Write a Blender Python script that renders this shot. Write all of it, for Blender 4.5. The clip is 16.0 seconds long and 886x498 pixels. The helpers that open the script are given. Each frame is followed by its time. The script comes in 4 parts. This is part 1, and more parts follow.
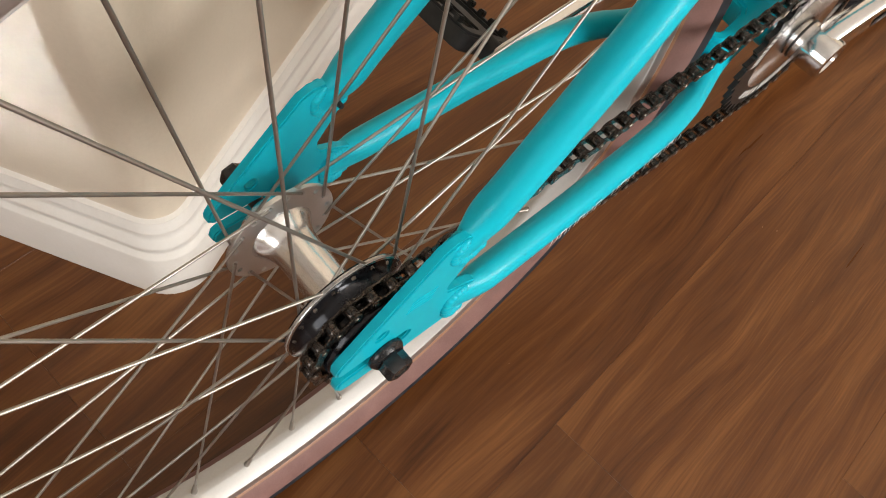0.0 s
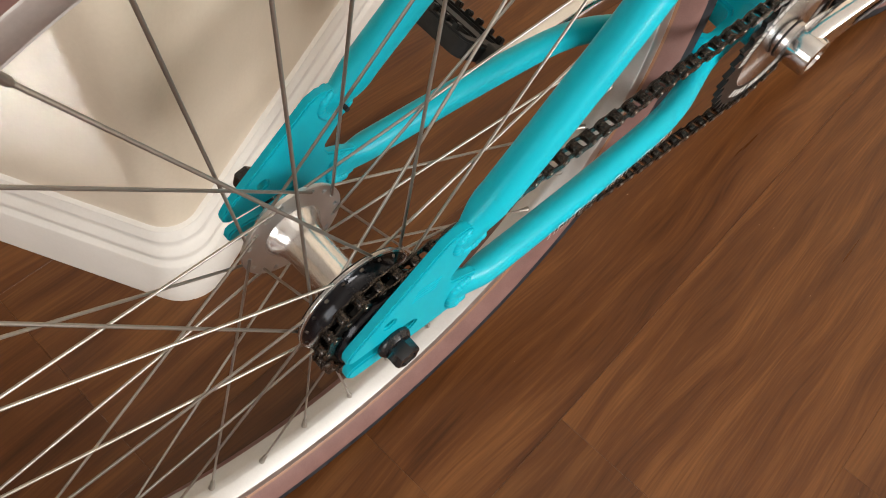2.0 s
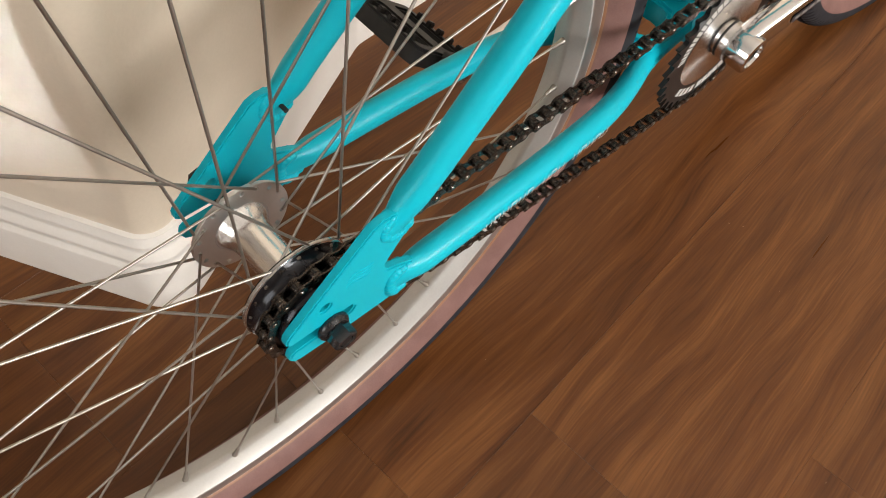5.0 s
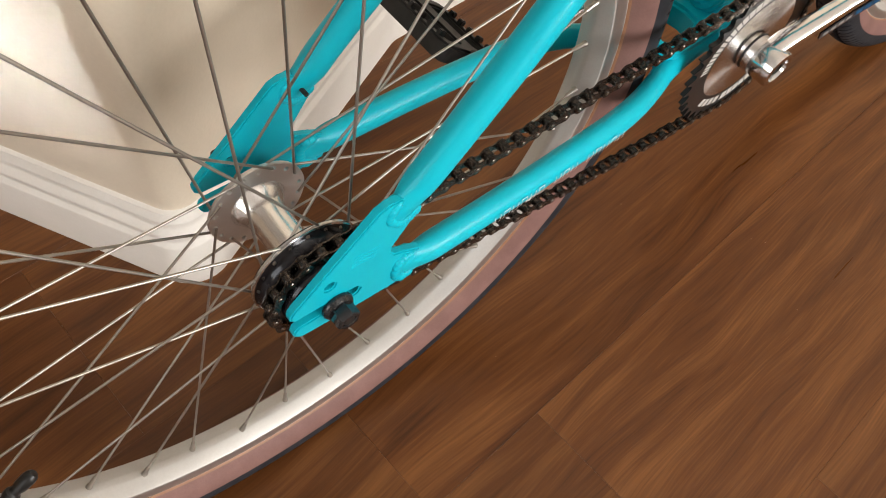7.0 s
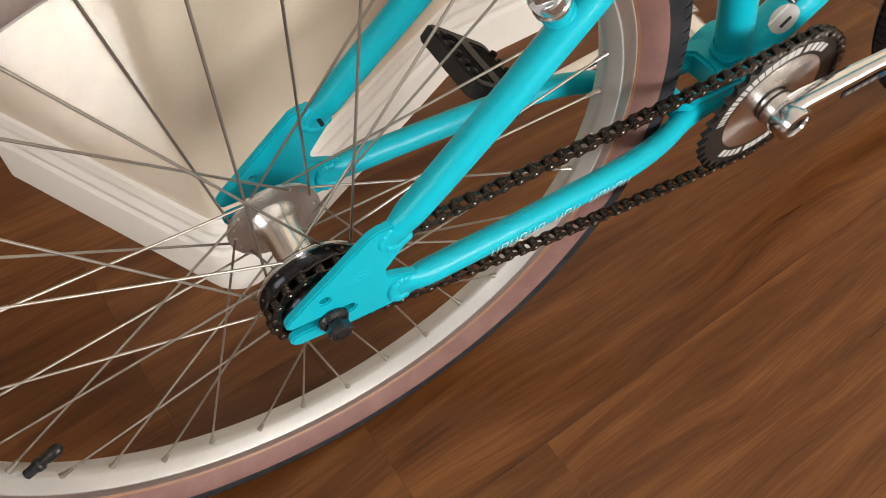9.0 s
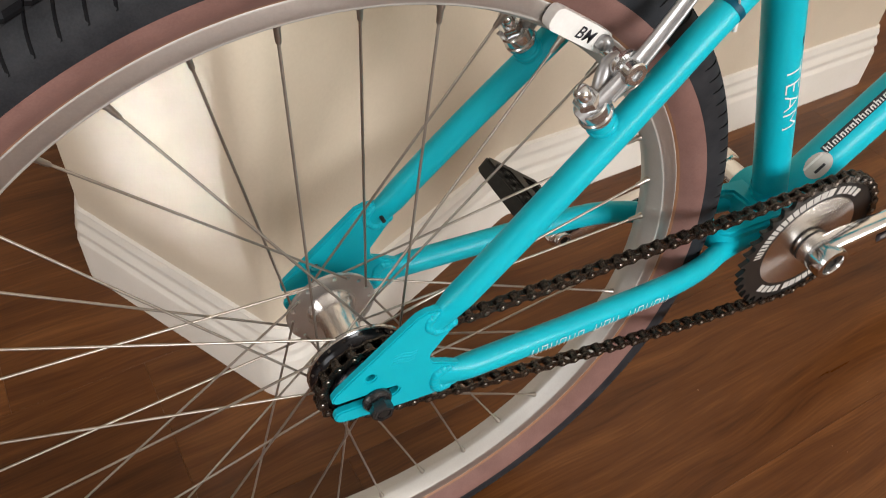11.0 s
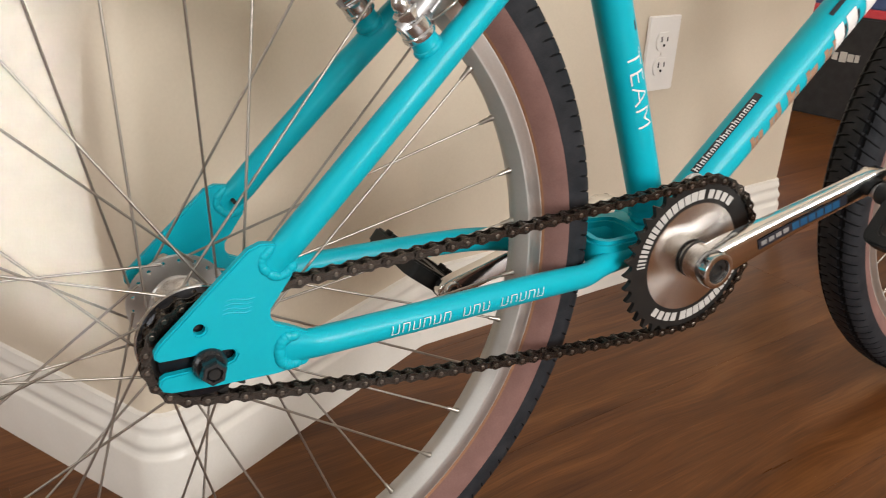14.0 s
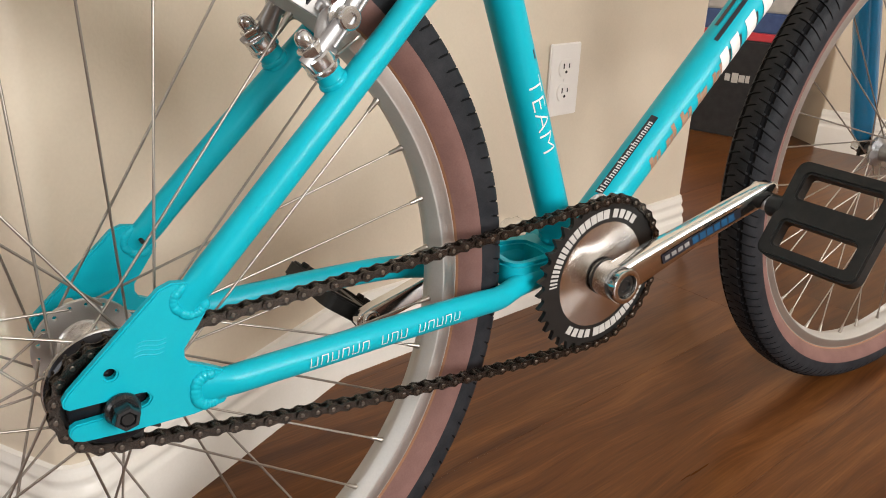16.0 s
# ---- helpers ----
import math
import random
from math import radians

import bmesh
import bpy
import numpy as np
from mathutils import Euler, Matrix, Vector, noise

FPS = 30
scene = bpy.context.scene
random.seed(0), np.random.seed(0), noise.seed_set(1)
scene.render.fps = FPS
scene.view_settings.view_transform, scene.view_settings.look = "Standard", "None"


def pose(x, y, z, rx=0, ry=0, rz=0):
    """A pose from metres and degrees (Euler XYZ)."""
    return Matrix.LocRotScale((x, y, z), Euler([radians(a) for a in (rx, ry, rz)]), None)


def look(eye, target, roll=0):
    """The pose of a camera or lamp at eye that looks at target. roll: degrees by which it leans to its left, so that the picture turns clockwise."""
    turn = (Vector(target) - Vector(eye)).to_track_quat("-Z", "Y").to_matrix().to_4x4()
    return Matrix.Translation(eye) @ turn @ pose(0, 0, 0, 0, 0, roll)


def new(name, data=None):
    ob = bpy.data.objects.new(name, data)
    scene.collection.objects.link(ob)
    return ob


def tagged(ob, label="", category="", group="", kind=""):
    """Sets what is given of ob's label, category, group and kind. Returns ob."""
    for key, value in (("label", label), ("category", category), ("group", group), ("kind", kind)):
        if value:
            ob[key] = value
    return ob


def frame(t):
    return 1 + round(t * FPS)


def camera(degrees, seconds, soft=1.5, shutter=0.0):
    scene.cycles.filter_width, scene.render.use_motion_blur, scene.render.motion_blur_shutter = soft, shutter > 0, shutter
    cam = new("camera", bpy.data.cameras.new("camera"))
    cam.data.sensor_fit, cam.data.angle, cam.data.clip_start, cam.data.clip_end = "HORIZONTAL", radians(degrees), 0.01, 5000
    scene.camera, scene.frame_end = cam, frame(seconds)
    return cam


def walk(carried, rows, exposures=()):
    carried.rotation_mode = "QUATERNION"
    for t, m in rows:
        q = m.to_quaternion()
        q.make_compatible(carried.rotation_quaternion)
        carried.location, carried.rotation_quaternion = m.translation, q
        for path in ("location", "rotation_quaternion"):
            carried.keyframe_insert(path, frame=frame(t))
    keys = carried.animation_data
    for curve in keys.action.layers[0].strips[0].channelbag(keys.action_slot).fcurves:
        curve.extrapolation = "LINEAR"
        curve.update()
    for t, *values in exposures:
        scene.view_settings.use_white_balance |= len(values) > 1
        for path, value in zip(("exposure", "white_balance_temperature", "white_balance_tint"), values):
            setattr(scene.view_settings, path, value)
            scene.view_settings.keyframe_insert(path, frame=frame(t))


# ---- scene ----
# ---- camera ----
cam = camera(58.32, 16.0, soft=1.0, shutter=0.2)
PATH = [
    (0.0, -0.1289, -0.1640, 0.7357, 29.41, -8.73, -41.36),
    (0.5, -0.1300, -0.1630, 0.7334, 28.74, -8.96, -41.73),
    (1.0, -0.1361, -0.1684, 0.7365, 29.11, -8.70, -41.79),
    (1.5, -0.1381, -0.1748, 0.7421, 29.79, -8.25, -41.99),
    (2.0, -0.1442, -0.1802, 0.7503, 30.57, -7.73, -42.27),
    (2.5, -0.1446, -0.1921, 0.7556, 31.25, -7.27, -42.64),
    (3.0, -0.1401, -0.2002, 0.7628, 31.60, -6.79, -42.75),
    (3.5, -0.1382, -0.2026, 0.7620, 31.78, -6.44, -42.83),
    (4.0, -0.1377, -0.2116, 0.7632, 31.90, -6.22, -42.92),
    (4.5, -0.1327, -0.2261, 0.7678, 31.99, -6.00, -42.90),
    (7.0, -0.1265, -0.2581, 0.7793, 31.89, -5.79, -38.17),
    (7.5, -0.1152, -0.2690, 0.7755, 31.56, -5.03, -36.13),
    (8.0, -0.1092, -0.2770, 0.7889, 31.77, -3.73, -33.94),
    (10.5, -0.0700, -0.3494, 0.8256, 39.38, -2.69, -27.21),
    (11.0, -0.1216, -0.3641, 0.8131, 45.04, -3.14, -25.68),
    (11.5, -0.1230, -0.3955, 0.7011, 54.50, -2.82, -24.67),
    (12.0, -0.1128, -0.3968, 0.6271, 60.87, 0.14, -24.30),
    (12.5, -0.1333, -0.4432, 0.6432, 64.17, -0.54, -22.05),
    (13.0, -0.1579, -0.5053, 0.6928, 65.92, -1.98, -20.32),
    (13.5, -0.1394, -0.4918, 0.6408, 65.69, -1.64, -22.26),
    (14.0, -0.0828, -0.5050, 0.6186, 65.28, -1.99, -28.55),
    (14.5, -0.0804, -0.5098, 0.6188, 66.06, -1.88, -32.00),
    (15.0, -0.0770, -0.5106, 0.6187, 66.66, -1.62, -33.51),
    (15.5, -0.0791, -0.5143, 0.6221, 67.17, -1.73, -34.50),
    (16.0, -0.0824, -0.5132, 0.6219, 67.49, -1.73, -34.90),
]
walk(cam, [(t, pose(x, y, z, rx, ry, rz)) for t, x, y, z, rx, ry, rz in PATH], exposures=[(0.0, 0.24), (8.2, 0.26), (10.5, 0.12), (11.0, 0.06), (12.0, -0.06), (14.0, 0.0), (15.0, -0.01), (15.5, 0.04), (16.0, 0.12)])

# ---- light ----
world = bpy.data.worlds.new("daylight")
scene.world = world
world.use_nodes = True
wn = world.node_tree.nodes
sky = wn.new("ShaderNodeTexSky")
sky.sky_type, sky.sun_disc = "NISHITA", False
sky.sun_elevation, sky.sun_rotation = radians(42), radians(250)
wn["Background"].inputs["Strength"].default_value = 0.10
world.node_tree.links.new(sky.outputs["Color"], wn["Background"].inputs["Color"])


def window_light(name, where, target, width, height, power, colour):
    """Skylight through a window opening, as an area lamp that fills the opening."""
    data = bpy.data.lights.new(name, "AREA")
    data.shape, data.size, data.size_y, data.energy, data.color = "RECTANGLE", width, height, power, colour
    ob = new(name, data)
    ob.matrix_world = look(where, target)
    return ob


window_light("window_light_side", (-2.94, -0.75, 1.35), (0.0, -0.75, 1.35), 1.6, 1.7, 27, (1.0, 0.975, 0.945))
window_light("window_light_back", (0.9, -2.94, 1.45), (0.9, 0.0, 1.45), 1.8, 1.4, 112, (0.99, 0.97, 0.945))
window_light("window_light_far", (3.34, 2.95, 1.20), (0.0, 2.95, 1.10), 1.3, 1.8, 100, (1.0, 0.975, 0.945))
slit = window_light("window_light_narrow", (-2.95, -1.83, 1.15), (-0.088, 0.333, 1.15), 0.195, 1.9, 1.32, (0.84, 0.92, 1.0))
slit.data.spread = radians(3.0)


# ---- materials ----
def surface(name, a, b, rough=0.5, metal=0.0, size=40.0, stretch=(1, 1, 1), bump=0.0, fine=400.0, coat=0.0, rough_var=0.08, aniso=0.0, spec=0.5):
    """Two-scale mottled surface from colour a to colour b; size and fine are features per metre."""
    m = bpy.data.materials.new(name)
    m.use_nodes = True
    nt, bs = m.node_tree, m.node_tree.nodes["Principled BSDF"]
    n, link = nt.nodes.new, nt.links.new
    tc, mp = n("ShaderNodeTexCoord"), n("ShaderNodeMapping")
    mp.inputs["Scale"].default_value = stretch
    link(tc.outputs["Object"], mp.inputs["Vector"])
    big, small = n("ShaderNodeTexNoise"), n("ShaderNodeTexNoise")
    big.inputs["Scale"].default_value, small.inputs["Scale"].default_value = size, fine
    big.inputs["Detail"].default_value = small.inputs["Detail"].default_value = 4
    for t in (big, small):
        link(mp.outputs["Vector"], t.inputs["Vector"])
    mixf = n("ShaderNodeMix")
    mixf.data_type = "FLOAT"
    mixf.inputs["Factor"].default_value = 0.35
    link(big.outputs["Fac"], mixf.inputs[2]), link(small.outputs["Fac"], mixf.inputs[3])
    ramp = n("ShaderNodeValToRGB")
    ramp.color_ramp.elements[0].position, ramp.color_ramp.elements[1].position = 0.35, 0.65
    ramp.color_ramp.elements[0].color, ramp.color_ramp.elements[1].color = (*a, 1), (*b, 1)
    link(mixf.outputs[0], ramp.inputs["Fac"])
    link(ramp.outputs["Color"], bs.inputs["Base Color"])
    rr = n("ShaderNodeMapRange")
    rr.inputs["To Min"].default_value, rr.inputs["To Max"].default_value = max(0.02, rough - rough_var), rough + rough_var
    link(small.outputs["Fac"], rr.inputs["Value"])
    link(rr.outputs["Result"], bs.inputs["Roughness"])
    bs.inputs["Metallic"].default_value = metal
    bs.inputs["Coat Weight"].default_value, bs.inputs["Coat Roughness"].default_value = coat, 0.06
    bs.inputs["Anisotropic"].default_value = aniso
    bs.inputs["Specular IOR Level"].default_value = spec
    if bump:
        bp = n("ShaderNodeBump")
        bp.inputs["Strength"].default_value, bp.inputs["Distance"].default_value = 0.5, bump
        link(mixf.outputs[0], bp.inputs["Height"])
        link(bp.outputs["Normal"], bs.inputs["Normal"])
    return m


def wood_floor_material():
    """Reddish brown laminate: long streaks and cathedral figure along x, another piece of the pattern on each plank."""
    m = bpy.data.materials.new("laminate_wood")
    m.use_nodes = True
    nt, bs = m.node_tree, m.node_tree.nodes["Principled BSDF"]
    n, link = nt.nodes.new, nt.links.new
    tc, info = n("ShaderNodeTexCoord"), n("ShaderNodeObjectInfo")
    off = n("ShaderNodeVectorMath")
    off.operation = "MULTIPLY_ADD"
    comb = n("ShaderNodeCombineXYZ")
    for k in range(3):
        link(info.outputs["Random"], comb.inputs[k])
    off.inputs[1].default_value = (37, 53, 11)
    link(comb.outputs["Vector"], off.inputs[0])
    link(tc.outputs["Object"], off.inputs[2])

    warp_by = n("ShaderNodeTexNoise")
    warp_by.inputs["Scale"].default_value, warp_by.inputs["Detail"].default_value = 1.0, 2
    warp_map = n("ShaderNodeMapping")
    warp_map.inputs["Scale"].default_value = (2.4, 7, 1)
    link(off.outputs["Vector"], warp_map.inputs["Vector"])
    link(warp_map.outputs["Vector"], warp_by.inputs["Vector"])
    bent = n("ShaderNodeVectorMath")
    bent.operation = "MULTIPLY_ADD"
    bent.inputs[1].default_value = (0.0, 0.065, 0.0)
    link(warp_by.outputs["Color"], bent.inputs[0])
    link(off.outputs["Vector"], bent.inputs[2])
    def noise(scale, stretch, detail=4, dist=0.0):
        mp, t = n("ShaderNodeMapping"), n("ShaderNodeTexNoise")
        mp.inputs["Scale"].default_value = stretch
        t.inputs["Scale"].default_value, t.inputs["Detail"].default_value, t.inputs["Distortion"].default_value = scale, detail, dist
        link(bent.outputs["Vector"], mp.inputs["Vector"])
        link(mp.outputs["Vector"], t.inputs["Vector"])
        return t
    broad, streak, pores = noise(1.0, (1.5, 11, 1), 4, 1.5), noise(1.0, (2.6, 40, 1), 5, 0.7), noise(1.0, (16, 420, 1), 3)
    wave = n("ShaderNodeTexWave")
    wave.wave_type, wave.bands_direction = "BANDS", "Y"
    wave.inputs["Scale"].default_value, wave.inputs["Distortion"].default_value, wave.inputs["Detail"].default_value = 3.2, 9.0, 3
    wave.inputs["Detail Scale"].default_value = 0.8
    mpw = n("ShaderNodeMapping")
    mpw.inputs["Scale"].default_value = (0.9, 4.2, 1)
    link(off.outputs["Vector"], mpw.inputs["Vector"])
    link(mpw.outputs["Vector"], wave.inputs["Vector"])

    def mix(a, b, f):
        x = n("ShaderNodeMix")
        x.data_type = "FLOAT"
        x.inputs["Factor"].default_value = f
        link(a, x.inputs[2]), link(b, x.inputs[3])
        return x.outputs[0]
    v = mix(mix(mix(broad.outputs["Fac"], streak.outputs["Fac"], 0.48), wave.outputs["Fac"], 0.03), pores.outputs["Fac"], 0.24)
    ramp = n("ShaderNodeValToRGB")
    e = ramp.color_ramp.elements
    e[0].position, e[0].color = 0.34, (0.048, 0.0145, 0.0040, 1)
    e[1].position, e[1].color = 0.67, (0.218, 0.088, 0.0250, 1)
    mid = e.new(0.50)
    mid.color = (0.118, 0.0410, 0.0105, 1)
    link(v, ramp.inputs["Fac"])
    hsv = n("ShaderNodeHueSaturation")
    vr = n("ShaderNodeMapRange")
    vr.inputs["To Min"].default_value, vr.inputs["To Max"].default_value = 0.82, 1.06
    link(info.outputs["Random"], vr.inputs["Value"])
    link(vr.outputs["Result"], hsv.inputs["Value"])
    link(ramp.outputs["Color"], hsv.inputs["Color"])
    link(hsv.outputs["Color"], bs.inputs["Base Color"])
    rr = n("ShaderNodeMapRange")
    rr.inputs["To Min"].default_value, rr.inputs["To Max"].default_value = 0.24, 0.38
    bs.inputs["Specular IOR Level"].default_value = 0.33
    link(streak.outputs["Fac"], rr.inputs["Value"])
    link(rr.outputs["Result"], bs.inputs["Roughness"])
    bp = n("ShaderNodeBump")
    bp.inputs["Strength"].default_value, bp.inputs["Distance"].default_value = 0.25, 0.0006
    link(mix(streak.outputs["Fac"], pores.outputs["Fac"], 0.5), bp.inputs["Height"])
    link(bp.outputs["Normal"], bs.inputs["Normal"])
    return m


WOOD = wood_floor_material()
WALL = surface("wall_paint", (0.622, 0.536, 0.422), (0.672, 0.582, 0.464), 0.42, size=9, fine=260, bump=0.0010, spec=0.45)
TRIM = surface("trim_paint", (0.725, 0.685, 0.625), (0.775, 0.735, 0.68), 0.33, size=14, fine=300, bump=0.0002)
CEILING = surface("ceiling_paint", (0.74, 0.72, 0.68), (0.80, 0.78, 0.74), 0.8, size=20, fine=300, bump=0.001)
PLATE = surface("outlet_plastic", (0.80, 0.76, 0.72), (0.84, 0.80, 0.76), 0.35, size=30)
DARK = surface("dark_gap", (0.010, 0.009, 0.008), (0.016, 0.014, 0.012), 0.8)
PAINT = surface("turquoise_paint", (0.003, 0.392, 0.500), (0.005, 0.416, 0.525), 0.36, size=30, fine=700, coat=0.14, spec=0.16, rough_var=0.04, bump=0.00005)
BLUE = surface("blue_paint", (0.0, 0.165, 0.36), (0.0, 0.19, 0.40), 0.3, size=30, coat=0.8, rough_var=0.04)
POLISHED = surface("polished_alloy", (0.34, 0.34, 0.345), (0.42, 0.42, 0.425), 0.36, 0.75, size=25, fine=500, rough_var=0.05)
CHROME = surface("chrome", (0.58, 0.59, 0.60), (0.65, 0.66, 0.67), 0.15, 0.92, size=40, fine=600, rough_var=0.04)
BRUSHED = surface("brushed_alloy", (0.70, 0.69, 0.67), (0.80, 0.79, 0.77), 0.38, 0.7, size=20, fine=600, rough_var=0.06, aniso=0.5)
RIM = surface("rim_alloy", (0.48, 0.465, 0.44), (0.55, 0.535, 0.51), 0.48, 0.50, size=18, fine=500, rough_var=0.05)
# Rim sides in darker, glossier alloy; their dimmer light is in the colour.
SHADED_SIDEWALL = surface("shaded_rim_sidewall", (0.43, 0.40, 0.375), (0.50, 0.465, 0.435), 0.36, 0.88, size=12, fine=700, rough_var=0.05)
STEEL = surface("spoke_steel", (0.35, 0.32, 0.285), (0.40, 0.37, 0.33), 0.36, 0.93, size=30, fine=300, rough_var=0.02)
CHAIN = surface("chain_steel", (0.050, 0.043, 0.038), (0.108, 0.093, 0.081), 0.27, 0.92, size=150, fine=1500, rough_var=0.12)
PIN = surface("pin_steel", (0.17, 0.15, 0.13), (0.25, 0.22, 0.19), 0.30, 1.0, size=100)
BLACK = surface("black_paint", (0.012, 0.012, 0.012), (0.020, 0.019, 0.018), 0.34, size=60, fine=900, rough_var=0.1, spec=0.35)
NUT = surface("black_nut_steel", (0.012, 0.012, 0.013), (0.022, 0.022, 0.023), 0.22, size=80, fine=900, rough_var=0.10, spec=0.5)
COG = surface("black_hub_shell", (0.010, 0.010, 0.013), (0.020, 0.020, 0.024), 0.16, 0.3, size=60, fine=900, rough_var=0.08, spec=0.4)
PLASTIC = surface("black_pedal_plastic", (0.012, 0.012, 0.012), (0.022, 0.021, 0.020), 0.50, size=120, fine=1600, bump=0.0003, rough_var=0.1, spec=0.25)
RUBBER = surface("tread_rubber", (0.012, 0.013, 0.016), (0.028, 0.029, 0.033), 0.62, size=60, fine=900, bump=0.0002, spec=0.18)
# Tread rubber darkened for the grooves: their shade is put into the colour.
GROOVE_SHADE = surface("shaded_groove_rubber", (0.004, 0.004, 0.005), (0.008, 0.008, 0.009), 0.8, size=60, fine=900, spec=0.1)
SKIN = surface("brown_sidewall", (0.168, 0.090, 0.078), (0.225, 0.124, 0.108), 0.58, size=35, fine=800, bump=0.0002, spec=0.2)
BEAD = surface("orange_bead_line", (0.24, 0.11, 0.055), (0.30, 0.15, 0.08), 0.5, size=60)
WHITE = surface("white_print", (0.70, 0.69, 0.67), (0.78, 0.77, 0.75), 0.4, size=60)
GREYPRINT = surface("grey_print", (0.46, 0.445, 0.42), (0.54, 0.52, 0.495), 0.4, size=60)
DIMPRINT = surface("dim_grey_print", (0.20, 0.195, 0.185), (0.26, 0.25, 0.24), 0.45, size=60)
COPPER = surface("worn_copper_print", (0.30, 0.17, 0.10), (0.42, 0.26, 0.18), 0.45, size=120)
BLACKPRINT = surface("black_print", (0.012, 0.013, 0.020), (0.02, 0.02, 0.028), 0.35, size=60)
BLUEPRINT = surface("blue_print", (0.003, 0.055, 0.135), (0.005, 0.075, 0.17), 0.5, size=60)
BOXBLACK = surface("black_card", (0.020, 0.020, 0.022), (0.032, 0.032, 0.034), 0.6, size=40, spec=0.25)
RED = surface("red_paint", (0.50, 0.03, 0.05), (0.60, 0.06, 0.08), 0.4, size=30)
PINK = surface("pink_cloth", (0.55, 0.14, 0.20), (0.68, 0.22, 0.28), 0.8, size=60)
YELLOW = surface("yellow_petals", (0.75, 0.38, 0.02), (0.85, 0.50, 0.04), 0.6, size=60)


def turned_alloy():
    """Lathe-turned alloy face with a radial sheen about the y axis."""
    m = surface("turned_alloy", (0.70, 0.66, 0.62), (0.76, 0.72, 0.68), 0.24, 1.0, size=8, fine=200, rough_var=0.03, aniso=0.95)
    nt = m.node_tree
    t = nt.nodes.new("ShaderNodeTangent")
    t.direction_type, t.axis = "RADIAL", "Y"
    nt.links.new(t.outputs["Tangent"], nt.nodes["Principled BSDF"].inputs["Tangent"])
    return m


TURNED = turned_alloy()
MIRROR = surface("mirror_polished_alloy", (0.70, 0.70, 0.70), (0.78, 0.78, 0.78), 0.13, 1.0, size=30, fine=500, rough_var=0.04)
HUB = surface("satin_hub_alloy", (0.80, 0.79, 0.78), (0.88, 0.87, 0.86), 0.22, 0.95, size=60, fine=500, rough_var=0.05)
FLANGE = surface("drilled_flange_alloy", (0.60, 0.585, 0.565), (0.68, 0.665, 0.645), 0.34, 0.82, size=60, fine=900, rough_var=0.05)
TEAL = surface("teal_tape", (0.0, 0.055, 0.10), (0.0, 0.075, 0.125), 0.45, size=60, spec=0.2)
CARD_BLUE = surface("blue_card", (0.03, 0.06, 0.17), (0.05, 0.09, 0.22), 0.5, size=40)
CARD_GREY = surface("grey_card", (0.36, 0.35, 0.33), (0.44, 0.42, 0.40), 0.6, size=40)


# ---- building helpers ----
PITCH = math.atan(0.03)
AXLE_Z = 0.336
BIKE = Matrix.Translation((0, 0, AXLE_Z)) @ Matrix.Rotation(PITCH, 4, "Y")


def finish(name, bm, material, parent=None, label="", m=None, sharp=38):
    """Links a bmesh as one mesh object, baked to m."""
    if m is not None:
        bm.transform(m)
    bmesh.ops.recalc_face_normals(bm, faces=bm.faces)
    me = bpy.data.meshes.new(name)
    for f in bm.faces:
        f.smooth = True
    bm.to_mesh(me)
    bm.free()
    me.set_sharp_from_angle(angle=radians(sharp))
    for mt in material if isinstance(material, (list, tuple)) else [material]:
        me.materials.append(mt)
    ob = new(name, me)
    ob.parent = parent
    if label:
        ob["label"] = label
    return ob


def part(name, bm, material, parent, label="", sharp=38):
    """A part of the bicycle, given in the bicycle's own axes: x ahead, z up from the rear axle."""
    return finish(name, bm, material, parent, label, BIKE, sharp)


def shared(name, me, parent, m, label=""):
    ob = new(name, me)
    ob.parent = parent
    ob.matrix_basis = m
    if label:
        ob["label"] = label
    return ob


def revolve(profile, n=96, centre=(0, 0, 0), closed=False, a0=0.0, a1=math.tau, mat_of=None):
    """Sweeps (radius, y) round the y axis through centre."""
    bm = bmesh.new()
    full = abs(a1 - a0 - math.tau) < 1e-6
    steps = n if full else n + 1
    rings = []
    for i in range(steps):
        a = a0 + (a1 - a0) * i / n
        rings.append([bm.verts.new((centre[0] + r * math.cos(a), centre[1] + y, centre[2] + r * math.sin(a))) for r, y in profile])
    k = len(profile)
    for i in range(n):
        p, q = rings[i], rings[(i + 1) % steps]
        for j in range(k if closed else k - 1):
            f = bm.faces.new((p[j], p[(j + 1) % k], q[(j + 1) % k], q[j]))
            if mat_of:
                f.material_index = mat_of(j)
    return bm


def lathe_cap(profile, n=32, centre=(0, 0, 0)):
    """A turned solid on the y axis, whose profile begins and ends on the axis."""
    bm = revolve([(max(r, 0.00001), y) for r, y in profile], n, centre)
    bmesh.ops.remove_doubles(bm, verts=bm.verts, dist=0.00004)
    return bm


def spline(points, per=8):
    """Catmull-Rom through the points."""
    ps = [Vector(p) for p in points]
    ps = [2 * ps[0] - ps[1], *ps, 2 * ps[-1] - ps[-2]]
    out = []
    for i in range(1, len(ps) - 2):
        for s in range(per):
            t = s / per
            a, b, c, d = ps[i - 1:i + 3]
            out.append(0.5 * ((2 * b) + (c - a) * t + (2 * a - 5 * b + 4 * c - d) * t * t + (3 * b - a - 3 * c + d) * t ** 3))
    out.append(ps[-2])
    return out


